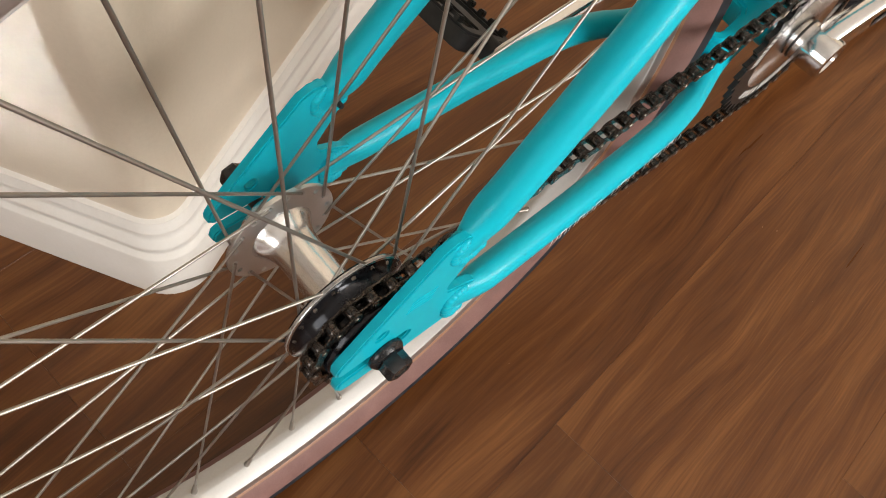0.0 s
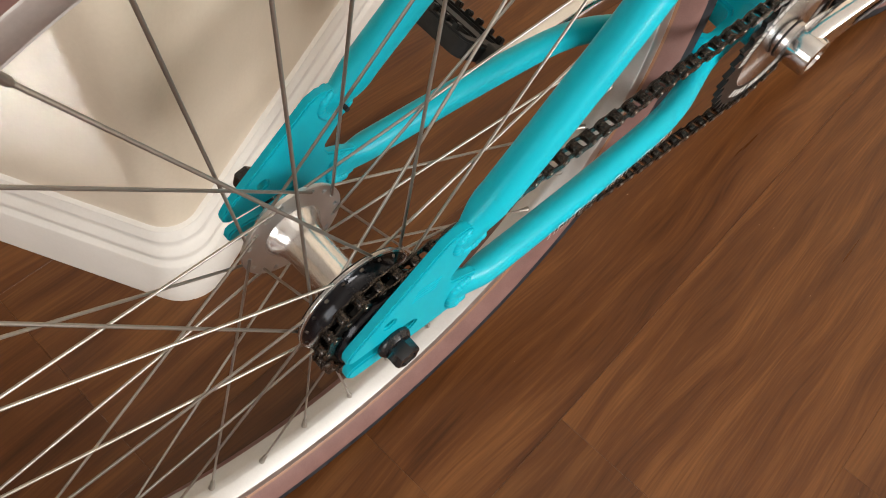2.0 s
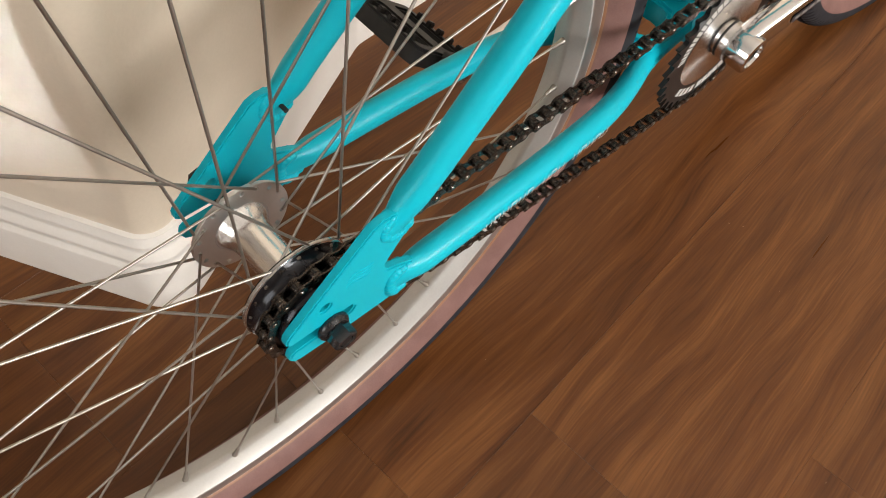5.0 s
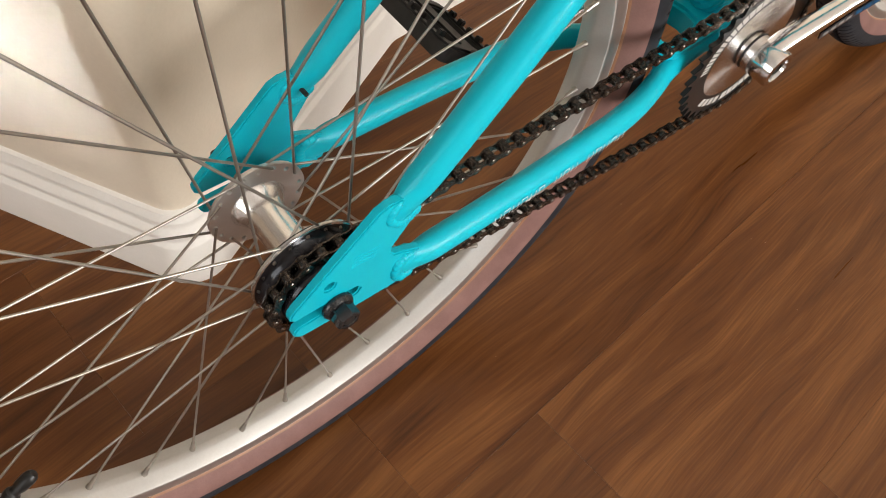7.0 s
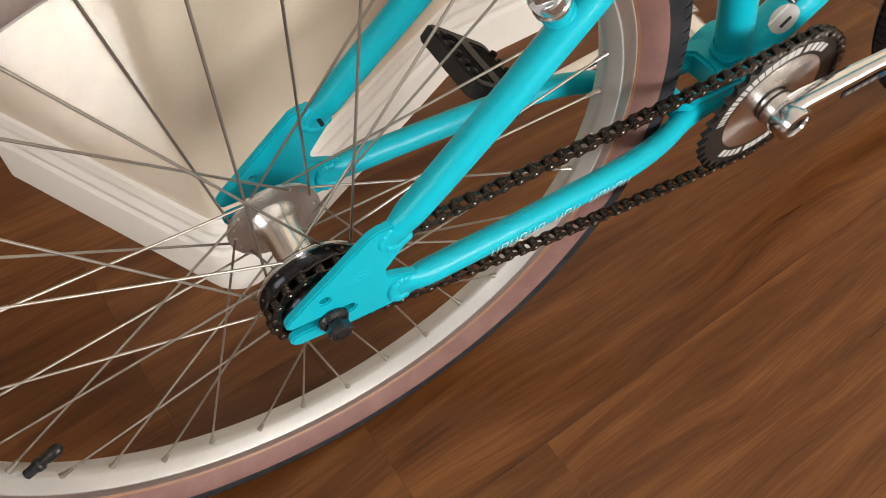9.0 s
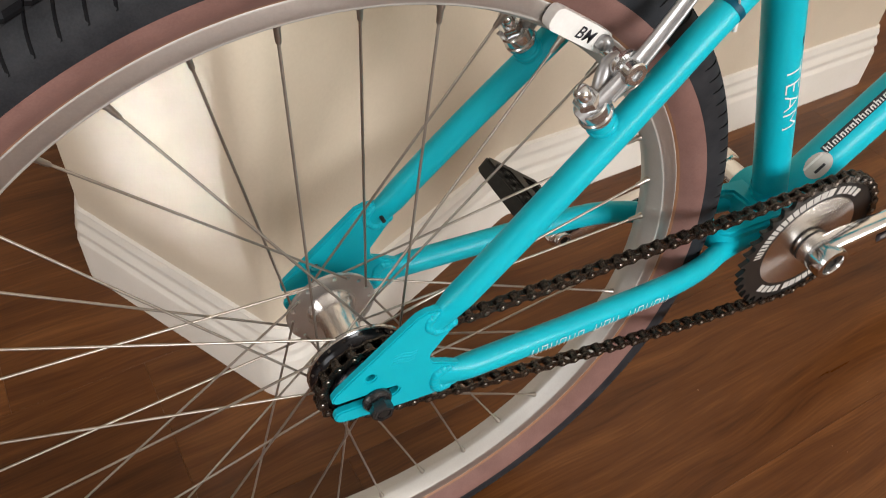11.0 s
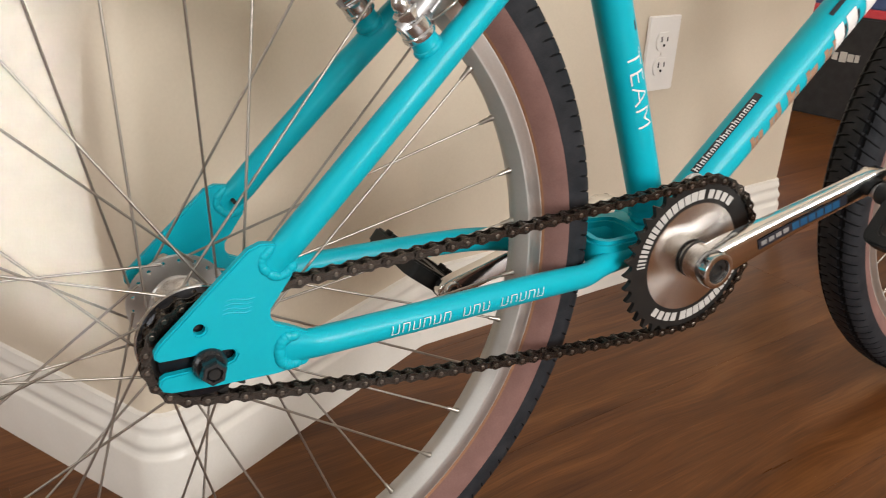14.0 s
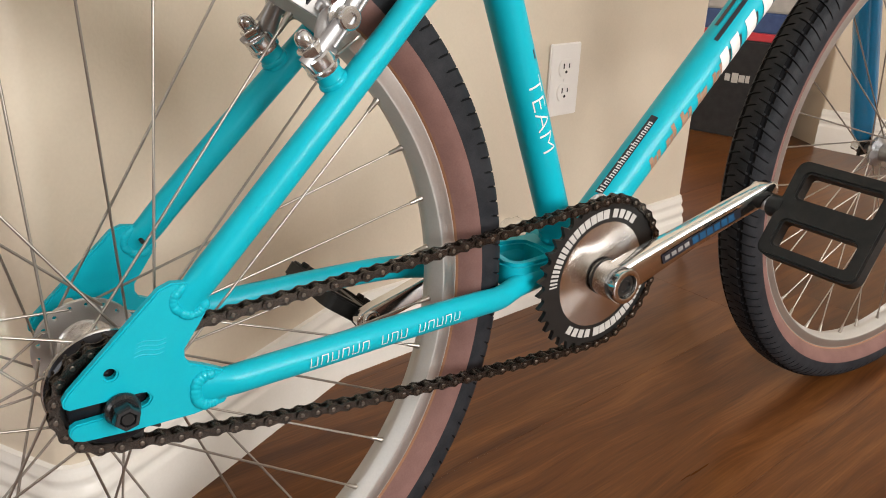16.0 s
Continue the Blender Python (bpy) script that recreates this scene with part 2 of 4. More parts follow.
def tube(points, radius, n=20, flat=1.0, up=(0, 1, 0), caps=True):
    """Sweeps a round (or flattened) section along points. radius: one number or one a point; flat: the width along `up` over the other."""
    bm = bmesh.new()
    ps = [Vector(p) for p in points]
    rad = list(radius) if isinstance(radius, (list, tuple)) else [radius] * len(ps)
    if len(rad) != len(ps):
        rad = [float(np.interp(i / (len(ps) - 1), np.linspace(0, 1, len(rad)), rad)) for i in range(len(ps))]
    rings = []
    side = None
    for i, p in enumerate(ps):
        d = (ps[min(i + 1, len(ps) - 1)] - ps[max(i - 1, 0)]).normalized()
        u = Vector(up) if side is None else side
        u = (u - d * u.dot(d))
        if u.length < 1e-6:
            u = d.orthogonal()
        u.normalize()
        side = u
        w = d.cross(u)
        rings.append([bm.verts.new(p + rad[i] * (flat * math.cos(a) * u + math.sin(a) * w)) for a in (math.tau * k / n for k in range(n))])
    for p, q in zip(rings, rings[1:]):
        for k in range(n):
            bm.faces.new((p[k], p[(k + 1) % n], q[(k + 1) % n], q[k]))
    if caps:
        bm.faces.new(rings[0][::-1]), bm.faces.new(rings[-1])
    return bm


def plate(outlines, y0, y1, bevel=0.0):
    """Flat plate in the xz plane between y0 and y1: the first outline is its rim, the others are holes."""
    bm = bmesh.new()
    edges = []
    for line in outlines:
        vs = [bm.verts.new((x, y0, z)) for x, z in line]
        edges += [bm.edges.new((a, b)) for a, b in zip(vs, vs[1:] + vs[:1])]
    bmesh.ops.triangle_fill(bm, use_beauty=True, use_dissolve=False, edges=edges)
    faces = list(bm.faces)
    rim = [e for e in bm.edges if len(e.link_faces) == 1]
    ext = bmesh.ops.extrude_face_region(bm, geom=faces)
    moved = [v for v in ext["geom"] if isinstance(v, bmesh.types.BMVert)]
    bmesh.ops.translate(bm, verts=moved, vec=(0, y1 - y0, 0))
    bmesh.ops.recalc_face_normals(bm, faces=bm.faces)
    if bevel:
        sharp = [e for e in bm.edges if len(e.link_faces) == 2 and e.calc_face_angle(0) > 1.0]
        bmesh.ops.bevel(bm, geom=sharp, offset=bevel, segments=2, affect="EDGES", clamp_overlap=True)
    return bm


def block(size, centre=(0, 0, 0), bevel=0.0, turn=None, seg=2):
    bm = bmesh.new()
    bmesh.ops.create_cube(bm, size=1)
    bmesh.ops.scale(bm, vec=size, verts=bm.verts)
    if bevel:
        bmesh.ops.bevel(bm, geom=list(bm.edges), offset=bevel, segments=seg, affect="EDGES")
    if turn is not None:
        bm.transform(turn)
    bmesh.ops.translate(bm, vec=centre, verts=bm.verts)
    return bm


def joined(*bms):
    out = bmesh.new()
    for b in bms:
        me = bpy.data.meshes.new("tmp")
        b.to_mesh(me)
        b.free()
        out.from_mesh(me)
        bpy.data.meshes.remove(me)
    return out


def aimed(a, b, roll_ref=(0, 1, 0)):
    """Matrix whose y axis runs from a towards b, at a."""
    d = (Vector(b) - Vector(a)).normalized()
    x = Vector(roll_ref) - d * Vector(roll_ref).dot(d)
    x = x.normalized() if x.length > 1e-5 else d.orthogonal().normalized()
    z = x.cross(d)
    m = Matrix((x, d, z)).transposed().to_4x4()
    return Matrix.Translation(a) @ m


def group(name, parent=None):
    ob = new(name)
    ob.parent = parent
    ob.empty_display_size = 0.1
    return ob


def mesh_of(bm, name, material, sharp=38):
    bmesh.ops.recalc_face_normals(bm, faces=bm.faces)
    me = bpy.data.meshes.new(name)
    for f in bm.faces:
        f.smooth = True
    bm.to_mesh(me)
    bm.free()
    me.set_sharp_from_angle(angle=radians(sharp))
    for mt in material if isinstance(material, (list, tuple)) else [material]:
        me.materials.append(mt)
    return me


# ---- room ----
def rounded(points, radii, per=8):
    """A polyline with its corners rounded: (point, outward normal) along it; outward is to the right of the way."""
    ps = [Vector((*p, 0)) for p in points]
    out = []

    def right(d):
        return Vector((d.y, -d.x, 0))
    for i, p in enumerate(ps):
        a = (p - ps[i - 1]).normalized() if i else None
        b = (ps[i + 1] - p).normalized() if i + 1 < len(ps) else None
        if a is None or b is None:
            out.append((p, right(b if a is None else a)))
            continue
        turn = a.cross(b).z
        ang = math.atan2(turn, a.dot(b))
        r = radii[i]
        cut = abs(r * math.tan(ang / 2))
        c = p - a * cut + right(a) * (-r if ang > 0 else r)
        for k in range(per + 1):
            n = Matrix.Rotation(ang * k / per, 3, "Z") @ right(a)
            out.append((c + n * (r if ang > 0 else -r), n))
    return out


# Unseen back runs on to y 2.6, added to block the far window's light.
WING = [(0.10, 2.60), (-0.1790, 0.4930), (-0.0070, 0.1975), (0.3845, 0.3945), (1.212, 0.4640), (1.17, 2.60)]
wing_line = rounded(WING, [0, 0.010, 0.030, 0.06, 0.010, 0])


def wing_wall():
    bm = bmesh.new()
    low = [bm.verts.new((p.x, p.y, 0)) for p, _ in wing_line]
    high = [bm.verts.new((p.x, p.y, 2.6)) for p, _ in wing_line]
    k = len(low)
    for i in range(k):
        bm.faces.new((low[i], low[(i + 1) % k], high[(i + 1) % k], high[i]))
    bm.faces.new(low[::-1]), bm.faces.new(high)
    return tagged(finish("wall_wing", bm, WALL), "cream painted wall wing with rounded plaster corners", "wall", kind="structure")


SKIRT = [(0.0, 0.0), (0.0145, 0.0), (0.0145, 0.066), (0.0135, 0.070), (0.0105, 0.073), (0.0105, 0.079), (0.0125, 0.083), (0.0120, 0.088), (0.0080, 0.094),
         (0.0065, 0.099), (0.0078, 0.103), (0.0078, 0.107), (0.0050, 0.112), (0.0045, 0.117), (0.0, 0.119)]


def skirting(name, line, label):
    bm = bmesh.new()
    rows = [[bm.verts.new((p.x + n.x * d, p.y + n.y * d, z)) for d, z in SKIRT] for p, n in line]
    for a, b in zip(rows, rows[1:]):
        for j in range(len(SKIRT) - 1):
            bm.faces.new((a[j], b[j], b[j + 1], a[j + 1]))
    bm.faces.new(rows[0]), bm.faces.new(rows[-1][::-1])
    return tagged(finish(name, bm, TRIM, sharp=50), label, "baseboard", kind="structure")


wing_wall()
skirting("baseboard_wing", wing_line, "white moulded baseboard along the wall wing")

# far wall corner, seen through the front wheel
FAR = [(2.95, 2.20), (2.62, 1.50), (2.285, 0.800), (2.62, -0.60), (3.2, -0.9)]
far_line = rounded(FAR, [0, 0.05, 0.02, 0.05, 0])


def far_wall():
    bm = bmesh.new()
    back = [bm.verts.new((p.x, p.y, 0)) for p, _ in far_line] + [bm.verts.new((3.3, -0.9, 0)), bm.verts.new((3.3, 2.2, 0))]
    high = [bm.verts.new((v.co.x, v.co.y, 2.6)) for v in back]
    k = len(back)
    for i in range(k):
        bm.faces.new((back[i], back[(i + 1) % k], high[(i + 1) % k], high[i]))
    bm.faces.new(back[::-1]), bm.faces.new(high)
    return tagged(finish("wall_far", bm, WALL), "pale painted wall corner beyond the bicycle", "wall", kind="structure")


far_wall()
skirting("baseboard_far", rounded(FAR[2:], [0, 0.05, 0]), "white moulded baseboard at the far wall corner")


def room_wall(name, along, x0, x1, at, outward, hole=None):
    """A wall 0.12 thick along x or y at a coordinate; hole: (from, to, sill, head)."""
    bits = []
    spans = [(x0, x1, 0, 2.6)] if not hole else [(x0, hole[0], 0, 2.6), (hole[1], x1, 0, 2.6), (hole[0], hole[1], 0, hole[2]), (hole[0], hole[1], hole[3], 2.6)]
    for a, b, lo, hi in spans:
        size = (b - a, 0.12, hi - lo) if along == "x" else (0.12, b - a, hi - lo)
        mid = ((a + b) / 2, at + outward * 0.06, (lo + hi) / 2) if along == "x" else (at + outward * 0.06, (a + b) / 2, (lo + hi) / 2)
        bits.append(block(size, mid))
    return tagged(finish(name, joined(*bits), WALL), "cream painted room wall", "wall", kind="structure")


room_wall("wall_south", "x", -3.0, 3.4, -3.0, -1, (0.0, 1.8, 0.75, 2.15))
room_wall("wall_north", "x", -3.0, 3.4, 4.5, 1)
room_wall("wall_west", "y", -1.72, 4.5, -3.0, -1, (-1.55, 0.05, 0.5, 2.2))
room_wall("wall_southwest", "y", -3.0, -1.72, -3.0, -1, (-1.94, -1.72, 0.15, 2.15))
room_wall("wall_east", "y", -3.0, 4.5, 3.4, 1, (2.3, 3.6, 0.3, 2.1))
tagged(finish("ceiling", block((6.64, 7.74, 0.1), (0.2, 0.75, 2.65)), CEILING), "white painted ceiling", "ceiling", kind="structure")
floor = tagged(finish("floor", block((6.64, 7.74, 0.1), (0.2, 0.75, -0.062)), DARK), "reddish brown wood laminate floor in long planks", "floor", kind="structure")


def window_frame(name, along, lo, hi, at, sill, head):
    """Frame with one mullion in a window opening."""
    w, d = 0.05, 0.06
    mid = (lo + hi) / 2
    bars = [((hi - lo), w, mid, sill + w / 2), ((hi - lo), w, mid, head - w / 2), (w, head - sill - 2 * w, lo + w / 2, (sill + head) / 2), (w, head - sill - 2 * w, hi - w / 2, (sill + head) / 2),
            (w, head - sill - 2 * w, mid, (sill + head) / 2)]
    bits = [block((l, d, h) if along == "x" else (d, l, h), (c, at, z) if along == "x" else (at, c, z), 0.004) for l, h, c, z in bars]
    return tagged(finish(name, joined(*bits), TRIM), "white painted window frame", "window", kind="structure")


window_frame("window_1", "y", -1.55, 0.05, -3.06, 0.5, 2.2)
window_frame("window_2", "x", 0.0, 1.8, -3.06, 0.75, 2.15)
window_frame("window_3", "y", 2.3, 3.6, 3.46, 0.3, 2.1)


# ---- bicycle ----
bicycle = tagged(group("bicycle"), "turquoise bicycle with brown-walled tyres and polished cranks standing on the floor", "bicycle")

BB = Vector((0.4287, 0.0, 0.0))
RING_Y, RING_R = -0.0502, 0.0729
COG_TEETH, COG_Y = 18, -0.0450
COG_R = 0.0127 / (2 * math.sin(math.pi / COG_TEETH))
RING_TEETH = 36


def tyre_mesh(profile, teeth, slant):
    """Tyre with slanted grooves pressed into its tread, the mesh laid along them; profile of (radius, y, material, tread position or None)."""
    columns = (0.0, 0.03, 0.11, 0.14, 0.32, 0.50, 0.53, 0.61, 0.64, 0.82)
    bm = bmesh.new()
    rings, low = [], []
    for i in range(teeth):
        for k in columns:
            row, deep = [], []
            for r, y, _, u in profile:
                across = u if u is not None else math.copysign(1.0, y)
                a = math.tau * (i + k + slant * abs(across) ** 1.25) / teeth
                first = 0.03 if across < 0 else 0.53
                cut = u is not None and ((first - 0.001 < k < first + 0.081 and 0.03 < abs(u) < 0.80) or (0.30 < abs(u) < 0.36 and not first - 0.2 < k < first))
                row.append(bm.verts.new(((r - 0.0015 * cut) * math.cos(a), y, (r - 0.0015 * cut) * math.sin(a))))
                deep.append(cut)
            rings.append(row), low.append(deep)
    n, k = len(rings), len(profile)
    for i in range(n):
        p, q, s, t = rings[i], rings[(i + 1) % n], low[i], low[(i + 1) % n]
        for j in range(k - 1):
            f = bm.faces.new((p[j], p[j + 1], q[j + 1], q[j]))
            # Groove faces take the darker rubber, which paints in the recess's shade.
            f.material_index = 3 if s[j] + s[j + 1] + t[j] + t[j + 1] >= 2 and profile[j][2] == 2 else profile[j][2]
    return bm


def tyre_profile(outer, seat=0.2878):
    """Across the tyre from bead to bead: bead line, brown wall, black tread."""
    side = [(seat, 0.0142), (seat + 0.0012, 0.0157), (seat + 0.0024, 0.0168), (seat + 0.006, 0.0203), (seat + 0.010, 0.0234), (seat + 0.0145, 0.0258), (seat + 0.0200, 0.0271)]
    edge = seat + 0.0200
    kinds = [1, 1, 0, 0, 0, 0, 2]
    rows = [(r, -y, k, None) for (r, y), k in zip(side, kinds)]
    steps = 40
    for i in range(1, steps):
        u = -1 + 2 * i / steps
        y = 0.0276 * math.sin(u * 1.80) / math.sin(1.60)
        r = edge + (outer - 0.0005 - edge) * (1 - abs(u) ** 2.2)
        rows.append((r, max(-0.0276, min(0.0276, y)), 2, u))
    return rows + [(r, y, k, None) for (r, y), k in zip(side[::-1], [0, 0, 0, 0, 1, 1, 1])]


RIM_SIDE = [(0.2709, 0.0), (0.2710, 0.0028), (0.2713, 0.0035), (0.2752, 0.0136), (0.2760, 0.0145), (0.2772, 0.0148), (0.2876, 0.0153), (0.2886, 0.0151), (0.2889, 0.0143), (0.2876, 0.0128), (0.2860, 0.0090)]
RIM_PROFILE = [(r, -y) for r, y in RIM_SIDE[:0:-1]] + RIM_SIDE
RIM_SIDEWALLS = (4, 15)


def spoke_mesh(length):
    body = tube([(0, 0, 0), (0, length, 0)], 0.00095, 12)
    return mesh_of(body, "spoke", STEEL)


def nipple_mesh():
    bm = lathe_cap([(0, -0.0015), (0.0026, -0.0012), (0.0026, 0.0012), (0.0020, 0.0024), (0.0017, 0.0098), (0.0012, 0.0110), (0, 0.0110)], 10)
    return mesh_of(bm, "nipple", STEEL)


def wheel(name, centre, phase, flanges, label):
    """Spoked wheel: tyre, rim, 36 spokes and nipples, valve; flanges: (y, hole radius, degrees by which spokes run ahead and behind) of the drive side and the other."""
    g = group(name, bicycle)
    g["label"] = label
    to = BIKE @ (centre if isinstance(centre, Matrix) else Matrix.Translation(centre))

    finish("tyre", tyre_mesh(tyre_profile(0.3385), 150, 1.35), [SKIN, BEAD, RUBBER, GROOVE_SHADE], g, "black tread with brown sidewalls", to, sharp=22)
    finish("rim", revolve(RIM_PROFILE, 180, closed=True, mat_of=lambda j: int(j in RIM_SIDEWALLS)), [RIM, SHADED_SIDEWALL], g, "silver alloy rim", to, sharp=28)
    lengths = {}
    nip = nipple_mesh()
    for k in range(36):
        a = radians(10 * k + phase)
        y, hr, ahead, behind = flanges[k % 2]
        lead = 1 if (k // 2) % 2 else -1
        b = a + radians(ahead if lead > 0 else -behind)
        rim_p = Vector((0.2700 * math.cos(a), -0.002 if k % 2 == 0 else 0.002, 0.2700 * math.sin(a)))
        inside = 0.0016 if lead > 0 else -0.0016
        hub_p = Vector((hr * math.cos(b), y + inside, hr * math.sin(b)))
        key = (k % 2, lead)
        if key not in lengths:
            lengths[key] = spoke_mesh((rim_p - hub_p).length)
        shared("spoke", lengths[key], g, to @ aimed(hub_p, rim_p))
        shared("nipple", nip, g, to @ aimed(rim_p, hub_p))
    return g, to


# rear wheel
REAR_FLANGES = ((-0.0268, 0.0355, 47.5, 48.5), (0.0315, 0.0318, 55.5, 61.5))
rear, rear_at = wheel("rear_wheel", (0, 0, 0), -2.1, REAR_FLANGES, "rear wheel with silver rim and brown-walled tyre")


def holes(r, count, size, phase=0.0, n=10):
    out = []
    for i in range(count):
        a = math.tau * (i + phase) / count
        out.append([(r * math.cos(a) + size * math.cos(t), r * math.sin(a) + size * math.sin(t)) for t in (math.tau * j / n for j in range(n))])
    return out


def circle(r, n=64, cx=0.0, cz=0.0):
    return [(cx + r * math.cos(math.tau * j / n), cz + r * math.sin(math.tau * j / n)) for j in range(n)]


def rear_hub():
    body = lathe_cap([(0, -0.032), (0.0215, -0.032), (0.0215, -0.0265), (0.0185, -0.0235), (0.0152, -0.0200), (0.0140, -0.0165), (0.0137, -0.010), (0.0137, 0.012), (0.0141, 0.0180), (0.0156, 0.0225), (0.0182, 0.0268), (0.0206, 0.0305), (0.0212, 0.0345),
                      (0.0212, 0.0390), (0.0190, 0.0402), (0.0188, 0.0440), (0.0110, 0.0450), (0.0090, 0.0500), (0, 0.0500)], 64)
    hub = finish("hub_shell", body, HUB, rear, "polished alloy hub barrel", rear_at)
    far = plate([circle(0.0362, 96), circle(0.0200, 40), *holes(0.0318, 18, 0.0016, 0.25)], 0.0300, 0.0328, 0.0004)
    finish("hub_flange", far, FLANGE, rear, "silver drilled hub flange", rear_at, sharp=30)
    near = revolve([(0.0200, -0.0250), (0.0372, -0.0252), (0.0390, -0.0258), (0.0396, -0.0270), (0.0396, -0.0284), (0.0388, -0.0296), (0.0372, -0.0304), (0.0350, -0.0330), (0.0338, -0.0360), (0.0335, -0.0398), (0.0200, -0.0400)], 96, closed=True)
    finish("hub_flange", near, COG, rear, "glossy black hub flange", rear_at, sharp=30)
    rimlet = revolve([(0.0388, -0.0297), (0.0397, -0.0291), (0.0399, -0.0283), (0.0399, -0.0270), (0.0395, -0.0270)], 96, closed=True)
    finish("flange_edge", rimlet, CHROME, rear, "bright flange edge", rear_at)
    ringlet = revolve([(0.0334, -0.0402), (0.0346, -0.0402), (0.0350, -0.0398), (0.0346, -0.0392), (0.0334, -0.0392)], 72, closed=True)
    finish("lock_ring", ringlet, CHROME, rear, "bright ring beside the sprocket", rear_at)
    shell = lathe_cap([(0, -0.0545), (0.0130, -0.0545), (0.0210, -0.0535), (0.0290, -0.0522), (0.0300, -0.0505), (0.0300, -0.0480), (0.0300, -0.0450), (0.0300, -0.0400), (0, -0.0398)], 64)
    finish("freewheel_body", shell, COG, rear, "black freewheel body", rear_at)
    for k in range(18):
        t = math.tau * (k + 0.5) / 18
        head = lathe_cap([(0, -0.0318), (0.0014, -0.0315), (0.0020, -0.0304), (0.0020, -0.0296), (0, -0.0296)], 8, (0.0358 * math.cos(t), 0, 0.0358 * math.sin(t)))
        finish("spoke_head", head, CHAIN if k % 2 else PIN, rear, "", rear_at)
    finish("sprocket", toothed(COG_R, COG_TEETH, 0.022, COG_Y - 0.0015, COG_Y + 0.0015), BLACK, rear, "black rear sprocket", rear_at)
    axle = lathe_cap([(0, -0.0762), (0.0038, -0.0762), (0.0046, -0.0748), (0.0046, 0.0800), (0.0038, 0.0812), (0, 0.0812)], 20)
    finish("axle", axle, BLACK, rear, "black axle", rear_at)
    for s in (-1, 1):
        nut = axle_nut(s)
        bmesh.ops.translate(nut, vec=(0, -0.0026 if s < 0 else 0.0075, 0), verts=nut.verts)
        finish("axle_nut", nut, NUT, rear, "black flanged axle nut", rear_at)


def axle_nut(s):
    """Flanged track nut with a hexagon and an open end."""
    wash = lathe_cap([(0, s * 0.0590), (0.0108, s * 0.0590), (0.0112, s * 0.0597), (0.0112, s * 0.0615), (0.0104, s * 0.0628), (0.0092, s * 0.0645), (0, s * 0.0645)], 36)
    hexa = bmesh.new()
    rows = []
    for r, y in ((0.0082, 0.0640), (0.0086, 0.0650), (0.0086, 0.0725), (0.0078, 0.0740), (0.0056, 0.0740), (0.0052, 0.0728), (0.0047, 0.0718)):
        rows.append([hexa.verts.new((r * math.cos(math.tau * k / 6 + 0.3), s * y, r * math.sin(math.tau * k / 6 + 0.3))) for k in range(6)])
    for p, q in zip(rows, rows[1:]):
        for k in range(6):
            hexa.faces.new((p[k], p[(k + 1) % 6], q[(k + 1) % 6], q[k]))
    hexa.faces.new(rows[0]), hexa.faces.new(rows[-1])
    return joined(wash, hexa)


def toothed(pitch, teeth, hole, y0, y1, cx=0.0, cz=0.0, phase=0.0):
    """A chainwheel: rounded valleys and pointed teeth."""
    line = []
    for i in range(teeth):
        for f, r in ((0.00, pitch - 0.0036), (0.16, pitch - 0.0030), (0.30, pitch - 0.0004), (0.42, pitch + 0.0032), (0.47, pitch + 0.0040), (0.53, pitch + 0.0040), (0.58, pitch + 0.0032), (0.70, pitch - 0.0004), (0.84, pitch - 0.0030)):
            a = math.tau * (i + f + phase) / teeth
            line.append((cx + r * math.cos(a), cz + r * math.sin(a)))
    return plate([line, circle(hole, 64, cx, cz)], y0, y1, 0.0)


rear_hub()


def valve():
    a = radians(211.5)
    way = Vector((math.cos(a), 0, math.sin(a)))
    m = aimed(way * 0.271, way * 0.20)
    stem = lathe_cap([(0, 0), (0.0042, 0), (0.0042, 0.010), (0.0036, 0.0125), (0.0036, 0.013), (0, 0.013)], 16)
    stem.transform(m)
    finish("valve_stem", stem, RUBBER, rear, "dark valve stem", rear_at)
    cap = lathe_cap([(0, 0.010), (0.0052, 0.010), (0.0056, 0.0115), (0.0056, 0.0150), (0.0042, 0.0165), (0.0040, 0.0200), (0.0050, 0.0215), (0.0052, 0.0300), (0.0046, 0.0335), (0.0030, 0.0355), (0, 0.0360)], 20)
    cap.transform(m)
    finish("valve_cap", cap, BLACK, rear, "black valve cap", rear_at)


valve()


# frame
def frame_tube(name, points, radius, label="", n=24):
    return part(name, tube(spline(points, 8), radius, n), PAINT, bicycle, label)


DROPOUT = [(-0.0290, 0.0190), (-0.0325, 0.0140), (-0.0325, 0.0095), (-0.0295, 0.0068), (0.0120, 0.0066), (0.0160, 0.0060), (0.0182, 0.0020), (0.0160, -0.0018), (0.0120, -0.0032), (-0.0265, -0.0040),
           (-0.0300, -0.0060), (-0.0312, -0.0105), (-0.0290, -0.0150), (-0.0240, -0.0172), (0.0040, -0.0190), (0.0450, -0.0195), (0.0660, -0.0165), (0.0700, -0.0050), (0.0660, 0.0080), (0.0530, 0.0150),
           (0.0440, 0.0190), (0.0410, 0.0240), (0.0412, 0.0300), (0.0470, 0.0385), (0.0560, 0.0520), (0.0560, 0.0640), (0.0470, 0.0755), (0.0360, 0.0770), (0.0280, 0.0740)]


